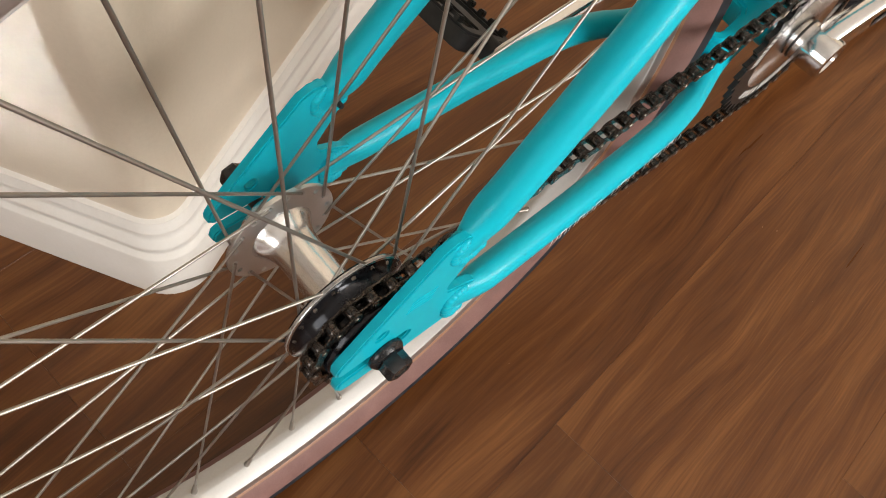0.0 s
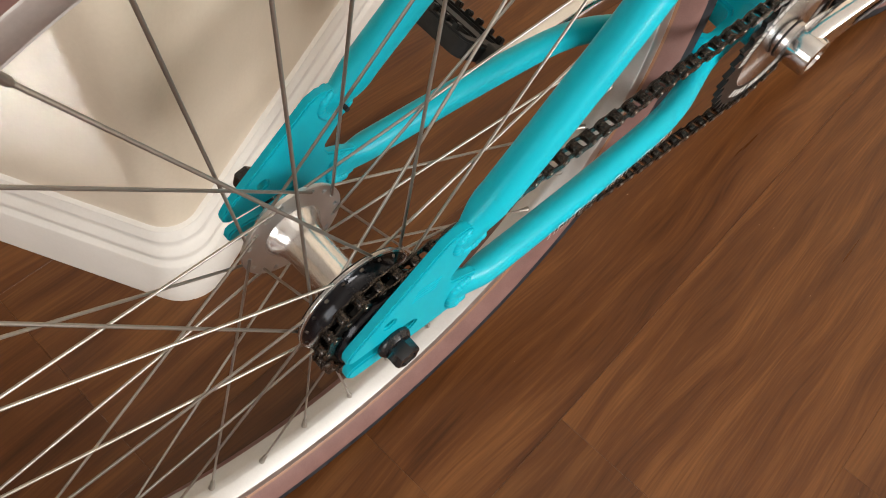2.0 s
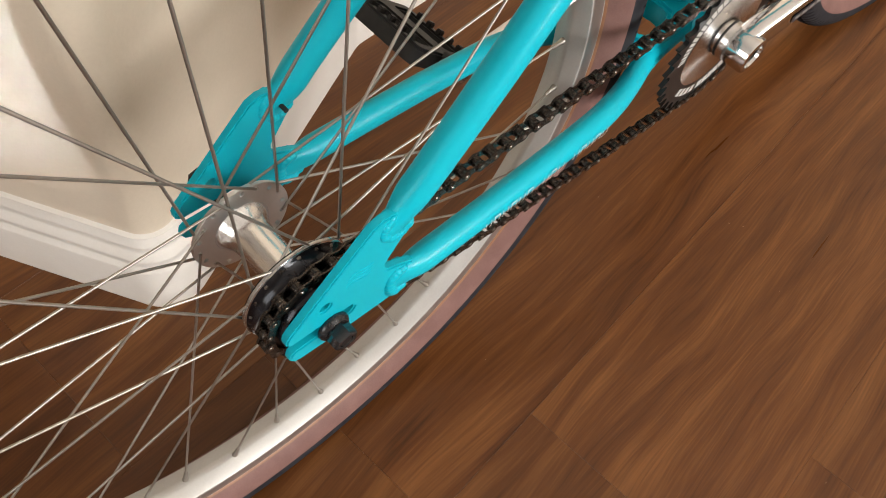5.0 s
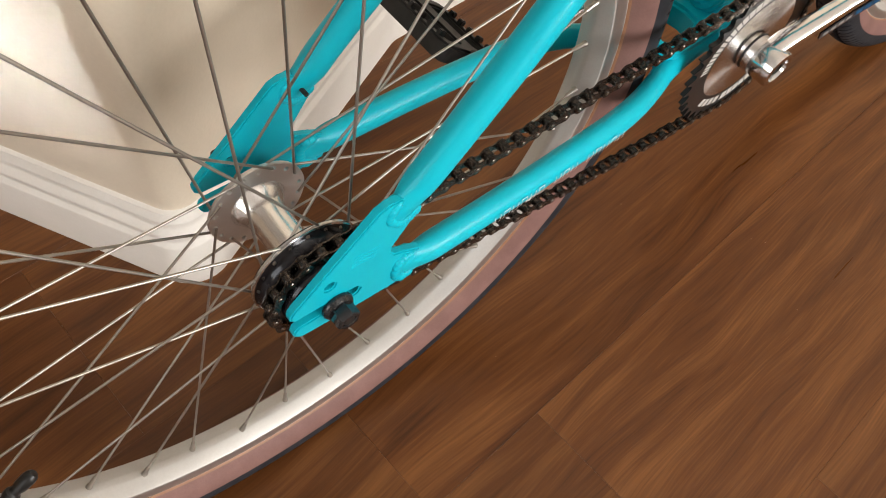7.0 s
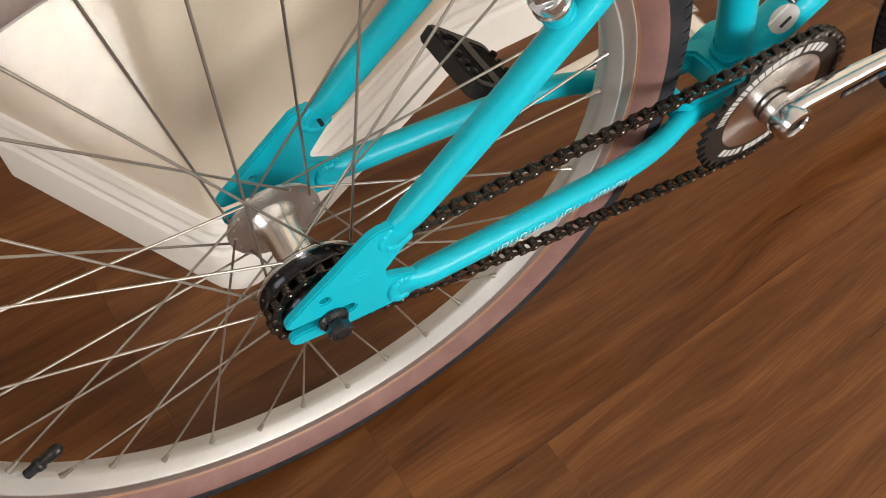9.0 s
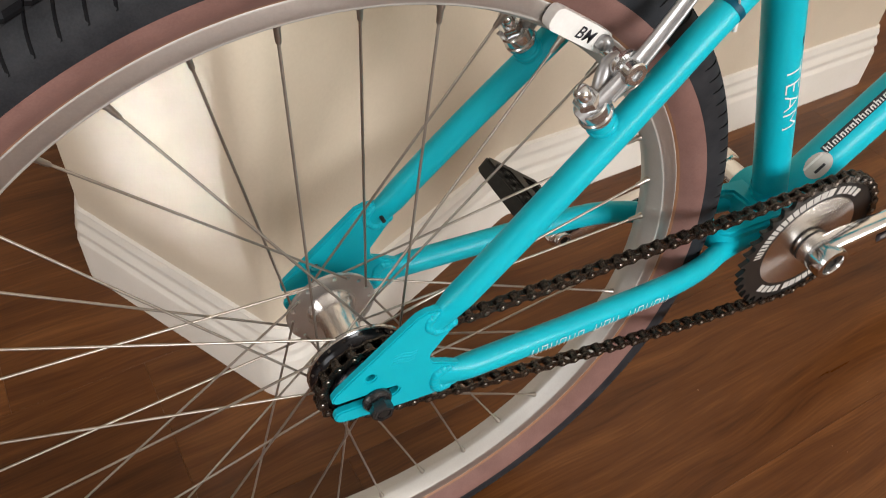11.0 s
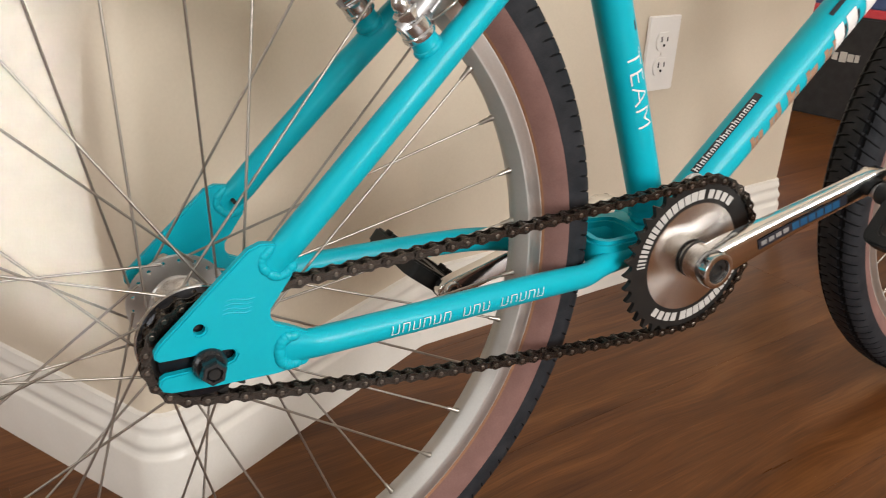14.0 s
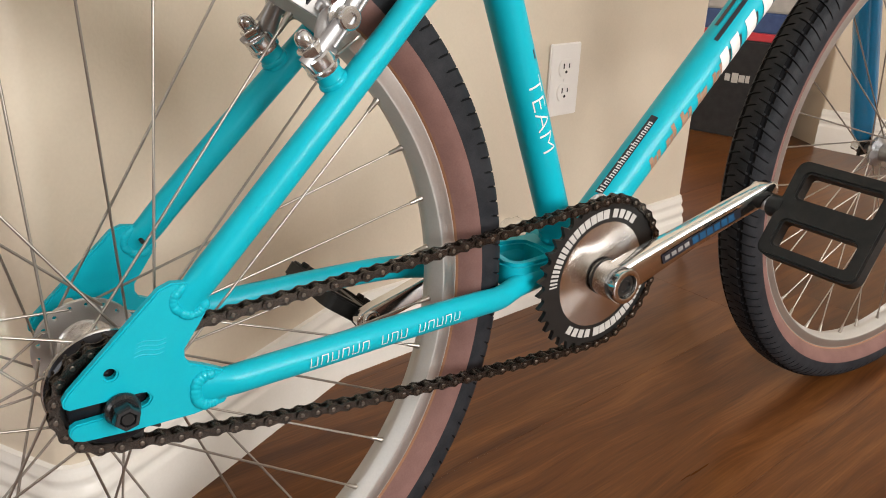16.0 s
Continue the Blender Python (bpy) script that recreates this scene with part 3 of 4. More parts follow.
def dropout(s):
    y0, y1 = (-0.0615, -0.0550) if s < 0 else (0.0525, 0.0590)
    ob = part("dropout", plate([DROPOUT, circle(0.0038, 20, -0.0045, 0.0248)], y0, y1, 0.0011), PAINT, bicycle, "flat turquoise dropout plate", sharp=50)
    if s < 0:
        for k in range(4):
            z = 0.0325 + 0.0030 * k
            pts = [(0.0100 + 0.0045 * j + 0.0008 * k, y0 - 0.0001, z + 0.0010 * math.sin(j * 1.5)) for j in range(5)]
            part("engraved_line", tube(spline(pts, 4), 0.00032, 6), PAINT, ob)
    return ob


def collar(centre, axis, radius, length, parent, rise=0.0012, rough=0.0006):
    """Welded joint: a swelling round the tube with fish-scale ripples on its lower half."""
    m = aimed(Vector(centre), Vector(centre) + Vector(axis), (0, 0, 1))
    bm = bmesh.new()
    n, k = 72, 18
    rings = []
    for j in range(k + 1):
        t = j / k
        row = []
        for i in range(n):
            a = math.tau * i / n
            ripple = rough * (math.sin(5 * math.pi * t + 1.3 * math.sin(3 * a) + 2.0 * a) + 0.7 * math.sin(13 * a + 6 * t))
            r = radius + (rise + ripple) * math.sin(math.pi * t) ** 1.2 - 0.0004
            row.append(bm.verts.new(m @ Vector((r * math.cos(a), length * t, r * math.sin(a)))))
        rings.append(row)
    for p, q in zip(rings, rings[1:]):
        for i in range(n):
            bm.faces.new((p[i], p[(i + 1) % n], q[(i + 1) % n], q[i]))
    return part("weld_bead", bm, PAINT, parent)


def weld_ring(centre, axis, radius, scales, height, width, parent, seed):
    """Low weld bead round a joint, with the soft overlapping scales of a painted weld."""
    m = aimed(Vector(centre), Vector(centre) + Vector(axis), (0, 0, 1))
    rnd = random.Random(seed)
    n, k = scales * 6, 10
    tall = [rnd.uniform(0.75, 1.2) for _ in range(scales)]
    shift = [rnd.uniform(-0.16, 0.16) * width for _ in range(scales)]
    bm = bmesh.new()
    rings = []
    for i in range(n):
        a, q, f = math.tau * i / n, i // 6, (i % 6) / 6
        ease = f * f * (3 - 2 * f)
        high = height * (tall[q] + (tall[(q + 1) % scales] - tall[q]) * ease) * (0.78 + 0.22 * math.sin(math.pi * f))
        slide = shift[q] + (shift[(q + 1) % scales] - shift[q]) * ease
        row = []
        for j in range(k + 1):
            u = math.pi * j / k
            r = radius - 0.0009 + (high + 0.0009) * math.sin(u) ** 0.8
            row.append(bm.verts.new(m @ Vector((r * math.cos(a), slide - width * math.cos(u), r * math.sin(a)))))
        rings.append(row)
    for p, q in zip(rings, rings[1:] + rings[:1]):
        for j in range(k):
            bm.faces.new((p[j], p[j + 1], q[j + 1], q[j]))
    bmesh.ops.recalc_face_normals(bm, faces=bm.faces)
    return part("weld_bead", bm, PAINT, parent, sharp=80)


def slotted_tube(name, points, radii, flat, end, along, mid):
    """Frame tube whose end is pressed flat on both sides of the dropout plate. end: where the pressed part begins; mid: y of the plate's middle."""
    bm = tube(spline(points, 10), radii, 28, flat)
    end, along = Vector(end), Vector(along).normalized()
    for v in bm.verts:
        f = max(0.0, min(1.0, (v.co - end).dot(along) / 0.034))
        f = f * f * (3 - 2 * f)
        v.co.y = (mid + (v.co.y - points[1][1]) * 0.46) * (1 - f) + v.co.y * f
    return part(name, bm, PAINT, bicycle)


def weld_round_end(end, along, half, reach, y, thick, parent, seed):
    """Lumpy weld bead laid on the plate round a tube's end, from one side of the tube to the other."""
    d = Vector(along).normalized()
    w = Vector((-d.z, 0, d.x))
    rnd = random.Random(seed)
    line = [(reach, 1.0), (reach * 0.55, 1.0), (0.0035, 0.96), (-0.0005, 0.62), (-0.0016, 0.0), (-0.0005, -0.62), (0.0035, -0.96), (reach * 0.55, -1.0), (reach, -1.0)]
    path = spline([Vector(end) + d * u + w * (half * v) + Vector((0, y, 0)) for u, v in line], 12)
    lumps = [rnd.uniform(0.82, 1.15) for _ in range(len(path) // 6 + 2)]
    radii = []
    for k in range(len(path)):
        q, f = k // 6, (k % 6) / 6
        radii.append(thick * (lumps[q] * (1 - f) + lumps[q + 1] * f) * (0.91 + 0.09 * math.sin(math.pi * f)) * min(1.0, 0.55 + 0.09 * min(k, len(path) - 1 - k)))
    return part("weld_bead", tube(path, radii, 12, 0.75), PAINT, parent, sharp=80)


def stays(s):
    out = 0.0 if s < 0 else -0.0025
    mid = s * (0.05825 + out)
    low = slotted_tube("chain_stay", [(x, s * (y + out), z) for x, y, z in ((0.0460, 0.0585, -0.0035), (0.0480, 0.0585, -0.0034), (0.0520, 0.0586, -0.0033), (0.0580, 0.0587, -0.0032), (0.080, 0.0588, -0.0022), (0.150, 0.0573, -0.0002),
                                      (0.200, 0.0554, 0.0012), (0.255, 0.0524, 0.0016), (0.290, 0.0468, -0.0010), (0.320, 0.0385, -0.0052), (0.345, 0.0310, -0.0030), (0.375, 0.0260, -0.0010), (0.410, 0.0230, 0.0010))],
                       [0.0066, 0.0098, 0.0110, 0.0111, 0.0107, 0.0108, 0.0108, 0.0108, 0.0107, 0.0104, 0.0103, 0.0108, 0.0114], 0.90, (0.0460, 0, -0.0035), (1, 0, 0.03), mid)
    high = slotted_tube("seat_stay", [(x, s * (y + out), z) for x, y, z in ((0.0395, 0.0555, 0.0555), (0.0425, 0.0555, 0.0590), (0.0475, 0.0556, 0.0645), (0.0540, 0.0560, 0.0710), (0.0700, 0.0566, 0.0885), (0.1155, 0.0546, 0.1368), (0.1537, 0.0520, 0.1768), (0.1915, 0.0487, 0.2160),
                                      (0.2238, 0.0447, 0.2480), (0.2625, 0.0368, 0.2735), (0.3160, 0.0275, 0.2890), (0.380, 0.0150, 0.3060), (0.470, 0.0100, 0.3340))],
                        [0.0064, 0.0094, 0.0102, 0.0103, 0.0103, 0.0106, 0.0105, 0.0103, 0.0101, 0.0100, 0.0102, 0.0104, 0.0105], 1.0, (0.0395, 0, 0.0555), (0.68, 0, 0.73), mid)
    for k, face in enumerate((-1, 1)):
        weld_round_end((0.0415, 0, 0.0578), (0.68, 0, 0.73), 0.0098, 0.0140, mid + face * 0.0030, 0.0034, high, 31 + k)
        weld_round_end((0.0480, 0, -0.0034), (1, 0, 0.03), 0.0106, 0.0120, mid + face * 0.0032, 0.0042, low, 41 + k)
    if s > 0:
        eyelet = lathe_cap([(0, s * 0.0428), (0.0016, s * 0.0428), (0.0016, s * 0.0490), (0, s * 0.0490)], 14, (0.0475, 0, 0.0660))
        part("vent_hole", eyelet, DARK, high, "small dark vent hole")
    return low, high


for side in (-1, 1):
    dropout(side)
CS_R, SS_R = stays(-1)
CS_L, SS_L = stays(1)
seat_tube = frame_tube("seat_tube", [(0.4240, 0, 0.012), (0.3710, 0, 0.1400), (0.2970, 0, 0.3160), (0.2760, 0, 0.366)], 0.0158, "turquoise seat tube", 32)
collar((0.4200, 0, 0.0180), (-0.42, 0, 1), 0.0157, 0.018, seat_tube, 0.0012)
down_tube = frame_tube("down_tube", [(0.4415, 0, 0.0105), (0.5617, 0, 0.1385), (0.7017, 0, 0.2885), (0.8300, 0, 0.4270)], 0.0192, "turquoise down tube with worn lettering", 36)
top_tube = frame_tube("top_tube", [(0.400, 0, 0.3140), (0.560, 0, 0.3640), (0.850, 0, 0.4700)], 0.0165, "turquoise top tube", 28)
part("head_tube", tube([(0.868, 0, 0.40), (0.828, 0, 0.53)], 0.0185, 28), PAINT, bicycle)
shell = part("bottom_bracket_shell", revolve([(0.0150, -0.036), (0.0225, -0.036), (0.0235, -0.0345), (0.0235, 0.0345), (0.0225, 0.036), (0.0150, 0.036)], 48, BB, closed=True), PAINT, bicycle, "turquoise bottom bracket shell")


def plate_web():
    """Forged web from the chain stays to the bottom bracket shell, with a rounded pocket through it."""
    half = [(0.3420, 0.0270), (0.3500, 0.0320), (0.3750, 0.0315), (0.4080, 0.0300), (0.4230, 0.0290)]
    rim = [(x, -y) for x, y in half] + [(x, y) for x, y in half[::-1]] + [(0.3370, 0.0160), (0.3385, 0.0060), (0.3385, -0.0060), (0.3370, -0.0160)]
    pocket = [(0.3500, -0.0160), (0.3530, -0.0195), (0.3590, -0.0205), (0.3850, -0.0175), (0.3910, -0.0140), (0.3930, 0.0), (0.3910, 0.0140), (0.3850, 0.0175), (0.3590, 0.0205), (0.3530, 0.0195), (0.3500, 0.0160), (0.3510, 0.0)]
    bm = plate([rim, pocket], -0.0120, 0.0120, 0.0032)
    bm.transform(Matrix.Translation((0, 0, 0.0050)) @ Matrix.Rotation(radians(90), 4, "X"))
    return bm


def yoke():
    """Web between the chain stays behind the bottom bracket, and the bridge between the seat stays."""
    part("bottom_bracket_gusset", plate_web(), PAINT, bicycle, sharp=50)
    pts = [(0.262, -0.0310, 0.2640), (0.276, -0.018, 0.2760), (0.281, 0.0, 0.2800), (0.276, 0.018, 0.2760), (0.262, 0.0310, 0.2640)]
    part("seat_stay_bridge", tube(spline(pts), 0.0095, 18), PAINT, bicycle)


yoke()

# chain
def link_meshes():
    def bone(y0, y1, r):
        line = []
        for s in (1, -1):
            c = s * 0.00635
            for j in range(9):
                a = -math.pi / 2 + math.pi * j / 8 if s > 0 else math.pi / 2 + math.pi * j / 8
                line.append((c + r * math.cos(a), r * math.sin(a)))
            line.append((0.0, s * r * 0.62))
        return plate([line], y0, y1, 0.0)
    def pin(r0, r1, y, x):
        bm = lathe_cap([(0, -y), (r0, -y), (r1, -y + 0.0004), (r1, y - 0.0004), (r0, y), (0, y)], 10, (x, 0, 0))
        for f in bm.faces:
            f.material_index = 1
        return bm
    outer = joined(bone(-0.0046, -0.0036, 0.0042), bone(0.0036, 0.0046, 0.0042), *[pin(0.0014, 0.0019, 0.0053, x) for x in (-0.00635, 0.00635)])
    inner = joined(bone(-0.0034, -0.0025, 0.0043), bone(0.0025, 0.0034, 0.0043), *[pin(0.0037, 0.0039, 0.0024, x) for x in (-0.00635, 0.00635)])
    return mesh_of(outer, "link", [CHAIN, PIN]), mesh_of(inner, "link", [CHAIN, CHAIN])


def chain_loop():
    """Points at even steps round the two sprockets, the lower run hanging slightly."""
    d = BB.length
    lean = math.acos((RING_R - COG_R) / d)
    path = []
    for i in range(241):
        a = lean - 2 * lean * i / 240
        path.append((BB.x + RING_R * math.cos(a), RING_R * math.sin(a)))
    x0, z0 = path[-1]
    x1, z1 = COG_R * math.cos(-lean), COG_R * math.sin(-lean)
    for i in range(1, 200):
        t = i / 200
        path.append((x0 + (x1 - x0) * t, z0 + (z1 - z0) * t - 0.0085 * 4 * t * (1 - t)))
    for i in range(161):
        a = -lean - (math.tau - 2 * lean) * i / 160
        path.append((COG_R * math.cos(a), COG_R * math.sin(a)))
    x0, z0 = path[-1]
    x1, z1 = BB.x + RING_R * math.cos(lean), RING_R * math.sin(lean)
    for i in range(1, 200):
        t = i / 200
        path.append((x0 + (x1 - x0) * t, z0 + (z1 - z0) * t - 0.0030 * 4 * t * (1 - t)))
    pts = np.array(path + path[:1])
    s = np.r_[0, np.cumsum(np.linalg.norm(np.diff(pts, axis=0), axis=1))]
    count = 2 * round(s[-1] / 0.0127 / 2)
    at = np.arange(count + 1) * s[-1] / count
    return [(float(np.interp(a, s, pts[:, 0])), float(np.interp(a, s, pts[:, 1]))) for a in at]


chain = group("chain", bicycle)
chain["label"] = "dark brown steel roller chain"
OUTER, INNER = link_meshes()
loop = chain_loop()
for i, ((xa, za), (xb, zb)) in enumerate(zip(loop, loop[1:])):
    turn = math.atan2(zb - za, xb - xa)
    shared("link", INNER if i % 2 else OUTER, chain, BIKE @ Matrix.Translation(((xa + xb) / 2, COG_Y + (RING_Y - COG_Y) * max(0.0, min(1.0, (xa + xb) / 2 / BB.x)), (za + zb) / 2)) @ Matrix.Rotation(-turn, 4, "Y"))

# cranks
crankset = group("crankset", bicycle)
crankset["label"] = "polished crankset with a black chainring"
part("chainring", toothed(RING_R, RING_TEETH, 0.0500, RING_Y - 0.0022, RING_Y + 0.0020, BB.x, BB.z), BLACK, crankset, "black chainring with pale printed blocks", sharp=30)
part("chainring_disc", revolve([(0.0120, -0.0008), (0.0515, -0.0008), (0.0515, -0.0022), (0.0120, -0.0036)], 96, (BB.x, RING_Y, BB.z), closed=True), TURNED, crankset, "turned silver chainring centre")


def ring_sector(r0, r1, a0, a1, y, n=6):
    bm = bmesh.new()
    rows = [[bm.verts.new((BB.x + r * math.cos(a), yy, BB.z + r * math.sin(a))) for r, yy in ((r0, y), (r1, y), (r1, y + 0.0004), (r0, y + 0.0004))] for a in (a0 + (a1 - a0) * i / n for i in range(n + 1))]
    for p, q in zip(rows, rows[1:]):
        for j in range(4):
            bm.faces.new((p[j], p[(j + 1) % 4], q[(j + 1) % 4], q[j]))
    bm.faces.new(rows[0]), bm.faces.new(rows[-1])
    return bm


for base in (0.0, math.pi):
    at = radians(90) + base
    for k in range(17):
        w = radians(7.0 - 0.36 * k)
        part("printed_block", ring_sector(0.0552, 0.0640, at, at + w, RING_Y - 0.0025), GREYPRINT, crankset)
        at += w + radians(0.9 + 0.06 * k)
    for k in range(4):
        a = radians(54 + 8.4 * k) + base
        part("printed_bar", ring_sector(0.0555, 0.0636, a, a + radians(6.0), RING_Y - 0.0025, 3), GREYPRINT, crankset)
spindle = lathe_cap([(0, 0.092), (0.0080, 0.092), (0.0100, 0.0900), (0.0120, 0.088), (0.0120, 0.045), (0.0170, 0.042), (0.0170, 0.030), (0.0150, 0.030), (0.0150, -0.030), (0.0175, -0.030), (0.0180, -0.046),
                     (0.0150, -0.0500), (0.0155, -0.0545), (0.0168, -0.0550), (0.0170, -0.0560), (0.0170, -0.0800), (0.0162, -0.0822), (0.0132, -0.0830), (0.0116, -0.0824), (0.0108, -0.0790), (0, -0.0786)], 48, BB)
bmesh.ops.translate(spindle, vec=(0, -0.0026, 0), verts=spindle.verts)
part("spindle", spindle, MIRROR, crankset, "polished spindle and crank boss")
part("spindle_seal", revolve([(0.0150, -0.0578), (0.0174, -0.0575), (0.0174, -0.0558), (0.0150, -0.0554)], 48, BB, closed=True), BLACK, crankset, "black seal on the crank boss")
bolt = lathe_cap([(0, -0.0784), (0.0106, -0.0784), (0.0106, -0.0796), (0.0082, -0.0804), (0.0058, -0.0806), (0.0050, -0.0790), (0, -0.0788)], 32, BB)
bmesh.ops.translate(bolt, vec=(0, -0.0026, 0), verts=bolt.verts)
part("crank_bolt", bolt, BLACK, crankset, "black hollow crank bolt")
ARM = Vector((0.585 - BB.x, 0, 0.070)).normalized()


ARM_AT = [-0.0168, -0.0150, -0.0100, 0.0, 0.020, 0.040, 0.080, 0.140, 0.170, 0.182, 0.1870, 0.1885]
ARM_IN = [0.0606, 0.0601, 0.0596, 0.0596, 0.0606, 0.0651, 0.0731, 0.0846, 0.0906, 0.0931, 0.0951, 0.0966]
ARM_OUT = [0.0766, 0.0781, 0.0791, 0.0796, 0.0816, 0.0841, 0.0891, 0.0996, 0.1051, 0.1071, 0.1066, 0.1046]
ARM_HALF = [0.0020, 0.0076, 0.0136, 0.0164, 0.0158, 0.0150, 0.0130, 0.0116, 0.0118, 0.0096, 0.0060, 0.0015]


def crank_arm(s):
    """Forged arm, tapering from the boss and leaning outwards to the pedal."""
    d = ARM * -s
    up = Vector((-d.z, 0, d.x))
    place = Matrix.Translation(BB) @ Matrix((d, Vector((0, s, 0)), up)).transposed().to_4x4()
    bm = bmesh.new()
    rings = []
    for x, lo, hi, half in zip(ARM_AT, ARM_IN, ARM_OUT, ARM_HALF):
        row = []
        for q in range(28):
            a = math.tau * q / 28
            c, t = math.cos(a), math.sin(a)
            row.append(bm.verts.new(place @ Vector((x, (lo + hi) / 2 + (hi - lo) / 2 * math.copysign(abs(c) ** 0.45, c), half * math.copysign(abs(t) ** 0.45, t)))))
        rings.append(row)
    for p, q in zip(rings, rings[1:]):
        for k in range(28):
            bm.faces.new((p[k], p[(k + 1) % 28], q[(k + 1) % 28], q[k]))
    bm.faces.new(rings[0][::-1]), bm.faces.new(rings[-1])
    arm = part("crank_arm", bm, MIRROR, crankset, "polished forged crank arm", sharp=50)

    def on_face(x0, x1, h0, h1, lift, n=8):
        strip = bmesh.new()
        cols = []
        for i in range(n + 1):
            x = x0 + (x1 - x0) * i / n
            y = float(np.interp(x, ARM_AT, ARM_OUT)) + lift
            cols.append([strip.verts.new(place @ Vector((x, y, z))) for z in (h0, h1)])
        for p, q in zip(cols, cols[1:]):
            strip.faces.new((p[0], q[0], q[1], p[1]))
        return strip
    if s < 0:
        part("sticker", on_face(0.046, 0.139, -0.0056, 0.0050, 0.0007), BLACKPRINT, crankset, "black strip sticker with grey and blue bars")
        for k in range(4):
            part("printed_bar", on_face(0.0490 + 0.0078 * k, 0.0548 + 0.0078 * k, -0.0026, 0.0022, 0.0011, 2), DIMPRINT, crankset)
        for k in range(6):
            part("printed_bar", on_face(0.0820 + 0.0084 * k, 0.0890 + 0.0084 * k, -0.0042, 0.0036, 0.0011, 2), BLUEPRINT, crankset)
    return arm, BB + d * 0.1745 + Vector((0, s * 0.1036, 0)), d, up


arm_r, end_r, dir_r, up_r = crank_arm(-1)
arm_l, end_l, dir_l, up_l = crank_arm(1)


for end, s_ in ((end_r, -1), (end_l, 1)):
    inner = s_ * (abs(end.y) - 0.0130)
    eye = revolve([(0.0046, inner + s_ * 0.004), (0.0046, inner - s_ * 0.0012), (0.0062, inner - s_ * 0.0022), (0.0086, inner - s_ * 0.0020), (0.0094, inner - s_ * 0.0008), (0.0094, inner + s_ * 0.004)], 28, (end.x, 0, end.z), closed=True)
    part("pedal_eye", eye, CHROME, crankset, "bright rim of the pedal thread")
    core = lathe_cap([(0, inner - s_ * 0.0004), (0.0050, inner - s_ * 0.0004), (0.0050, inner + s_ * 0.004), (0, inner + s_ * 0.004)], 20, (end.x, 0, end.z))
    part("spindle_end", core, BLACK, crankset, "dark end of the pedal spindle")


def pedal(end, s, turn):
    """Platform pedal: outer frame, two cross bars and a spindle barrel, turned about its spindle."""
    g = group("pedal", bicycle)
    g["label"] = "black plastic platform pedal"
    L, Wd, T = 0.096, 0.098, 0.018
    y0 = s * 0.014
    end = end + Vector((0.004, 0, -0.010))
    m = Matrix.Translation(end) @ Matrix.Rotation(turn, 4, "Y")
    ya, yb = y0, y0 + s * Wd

    def box_line(x0, x1, z0, z1, r):
        out = []
        for cx, cz, a0 in ((x1 - r, z1 - r, 0), (x0 + r, z1 - r, 90), (x0 + r, z0 + r, 180), (x1 - r, z0 + r, 270)):
            out += [(cx + r * math.cos(radians(a0 + 18 * j)), cz + r * math.sin(radians(a0 + 18 * j))) for j in range(6)]
        return out
    body = plate([box_line(-L / 2, L / 2, 0, Wd, 0.010), box_line(0.0115, L / 2 - 0.0115, 0.013, Wd - 0.013, 0.004), box_line(-L / 2 + 0.0115, -0.0115, 0.013, Wd - 0.013, 0.004)], -T / 2, T / 2, 0.0022)
    body.transform(Matrix(((1, 0, 0, 0), (0, 0, s, y0), (0, -1, 0, 0), (0, 0, 0, 1))))
    body.transform(m)
    part("platform", body, PLASTIC, g, "", sharp=45)
    if s > 0:
        for x in (-L / 2 + 0.006, L / 2 - 0.006):
            for j in range(5):
                pin = block((0.008, 0.006, 0.006), (x, ya + s * (0.018 + 0.014 * j), T / 2 + 0.002), 0.001)
                pin.transform(m)
                part("grip_stud", pin, PLASTIC, g)
    ear = lathe_cap([(0, s * 0.003), (0.0098, s * 0.003), (0.0108, s * 0.005), (0.0108, s * 0.018), (0, s * 0.018)], 24)
    ear.transform(Matrix.Translation(end))
    part("bearing_barrel", ear, PLASTIC, g)
    axle = lathe_cap([(0, -s * 0.004), (0.0075, -s * 0.004), (0.0075, s * 0.006), (0.0060, s * 0.008), (0.0060, s * 0.014), (0, s * 0.014)], 20)
    axle.transform(Matrix.Translation(end))
    part("pedal_spindle", axle, BRUSHED, g)
    return g


pedal(end_r, -1, radians(-60))
pedal(end_l, 1, radians(37))

# front wheel and fork
FRONT = Vector((1.063, 0.0, 0.0322))
STEER = Matrix.Rotation(radians(-4.2), 4, "Z")
front, front_at = wheel("front_wheel", Matrix.Translation(FRONT) @ STEER, 3.0, ((-0.0300, 0.0190, 54, 54), (0.0300, 0.0190, 54, 54)), "front wheel with silver rim and brown-walled tyre")
fh = lathe_cap([(0, -0.052), (0.0050, -0.052), (0.0060, -0.044), (0.0100, -0.040), (0.0220, -0.0325), (0.0225, -0.0285), (0.0130, -0.022), (0.0115, 0.0), (0.0130, 0.022), (0.0225, 0.0285), (0.0220, 0.0325), (0.0100, 0.040), (0.0060, 0.044), (0.0050, 0.052), (0, 0.052)], 48)
finish("front_hub", fh, POLISHED, front, "polished front hub", front_at)


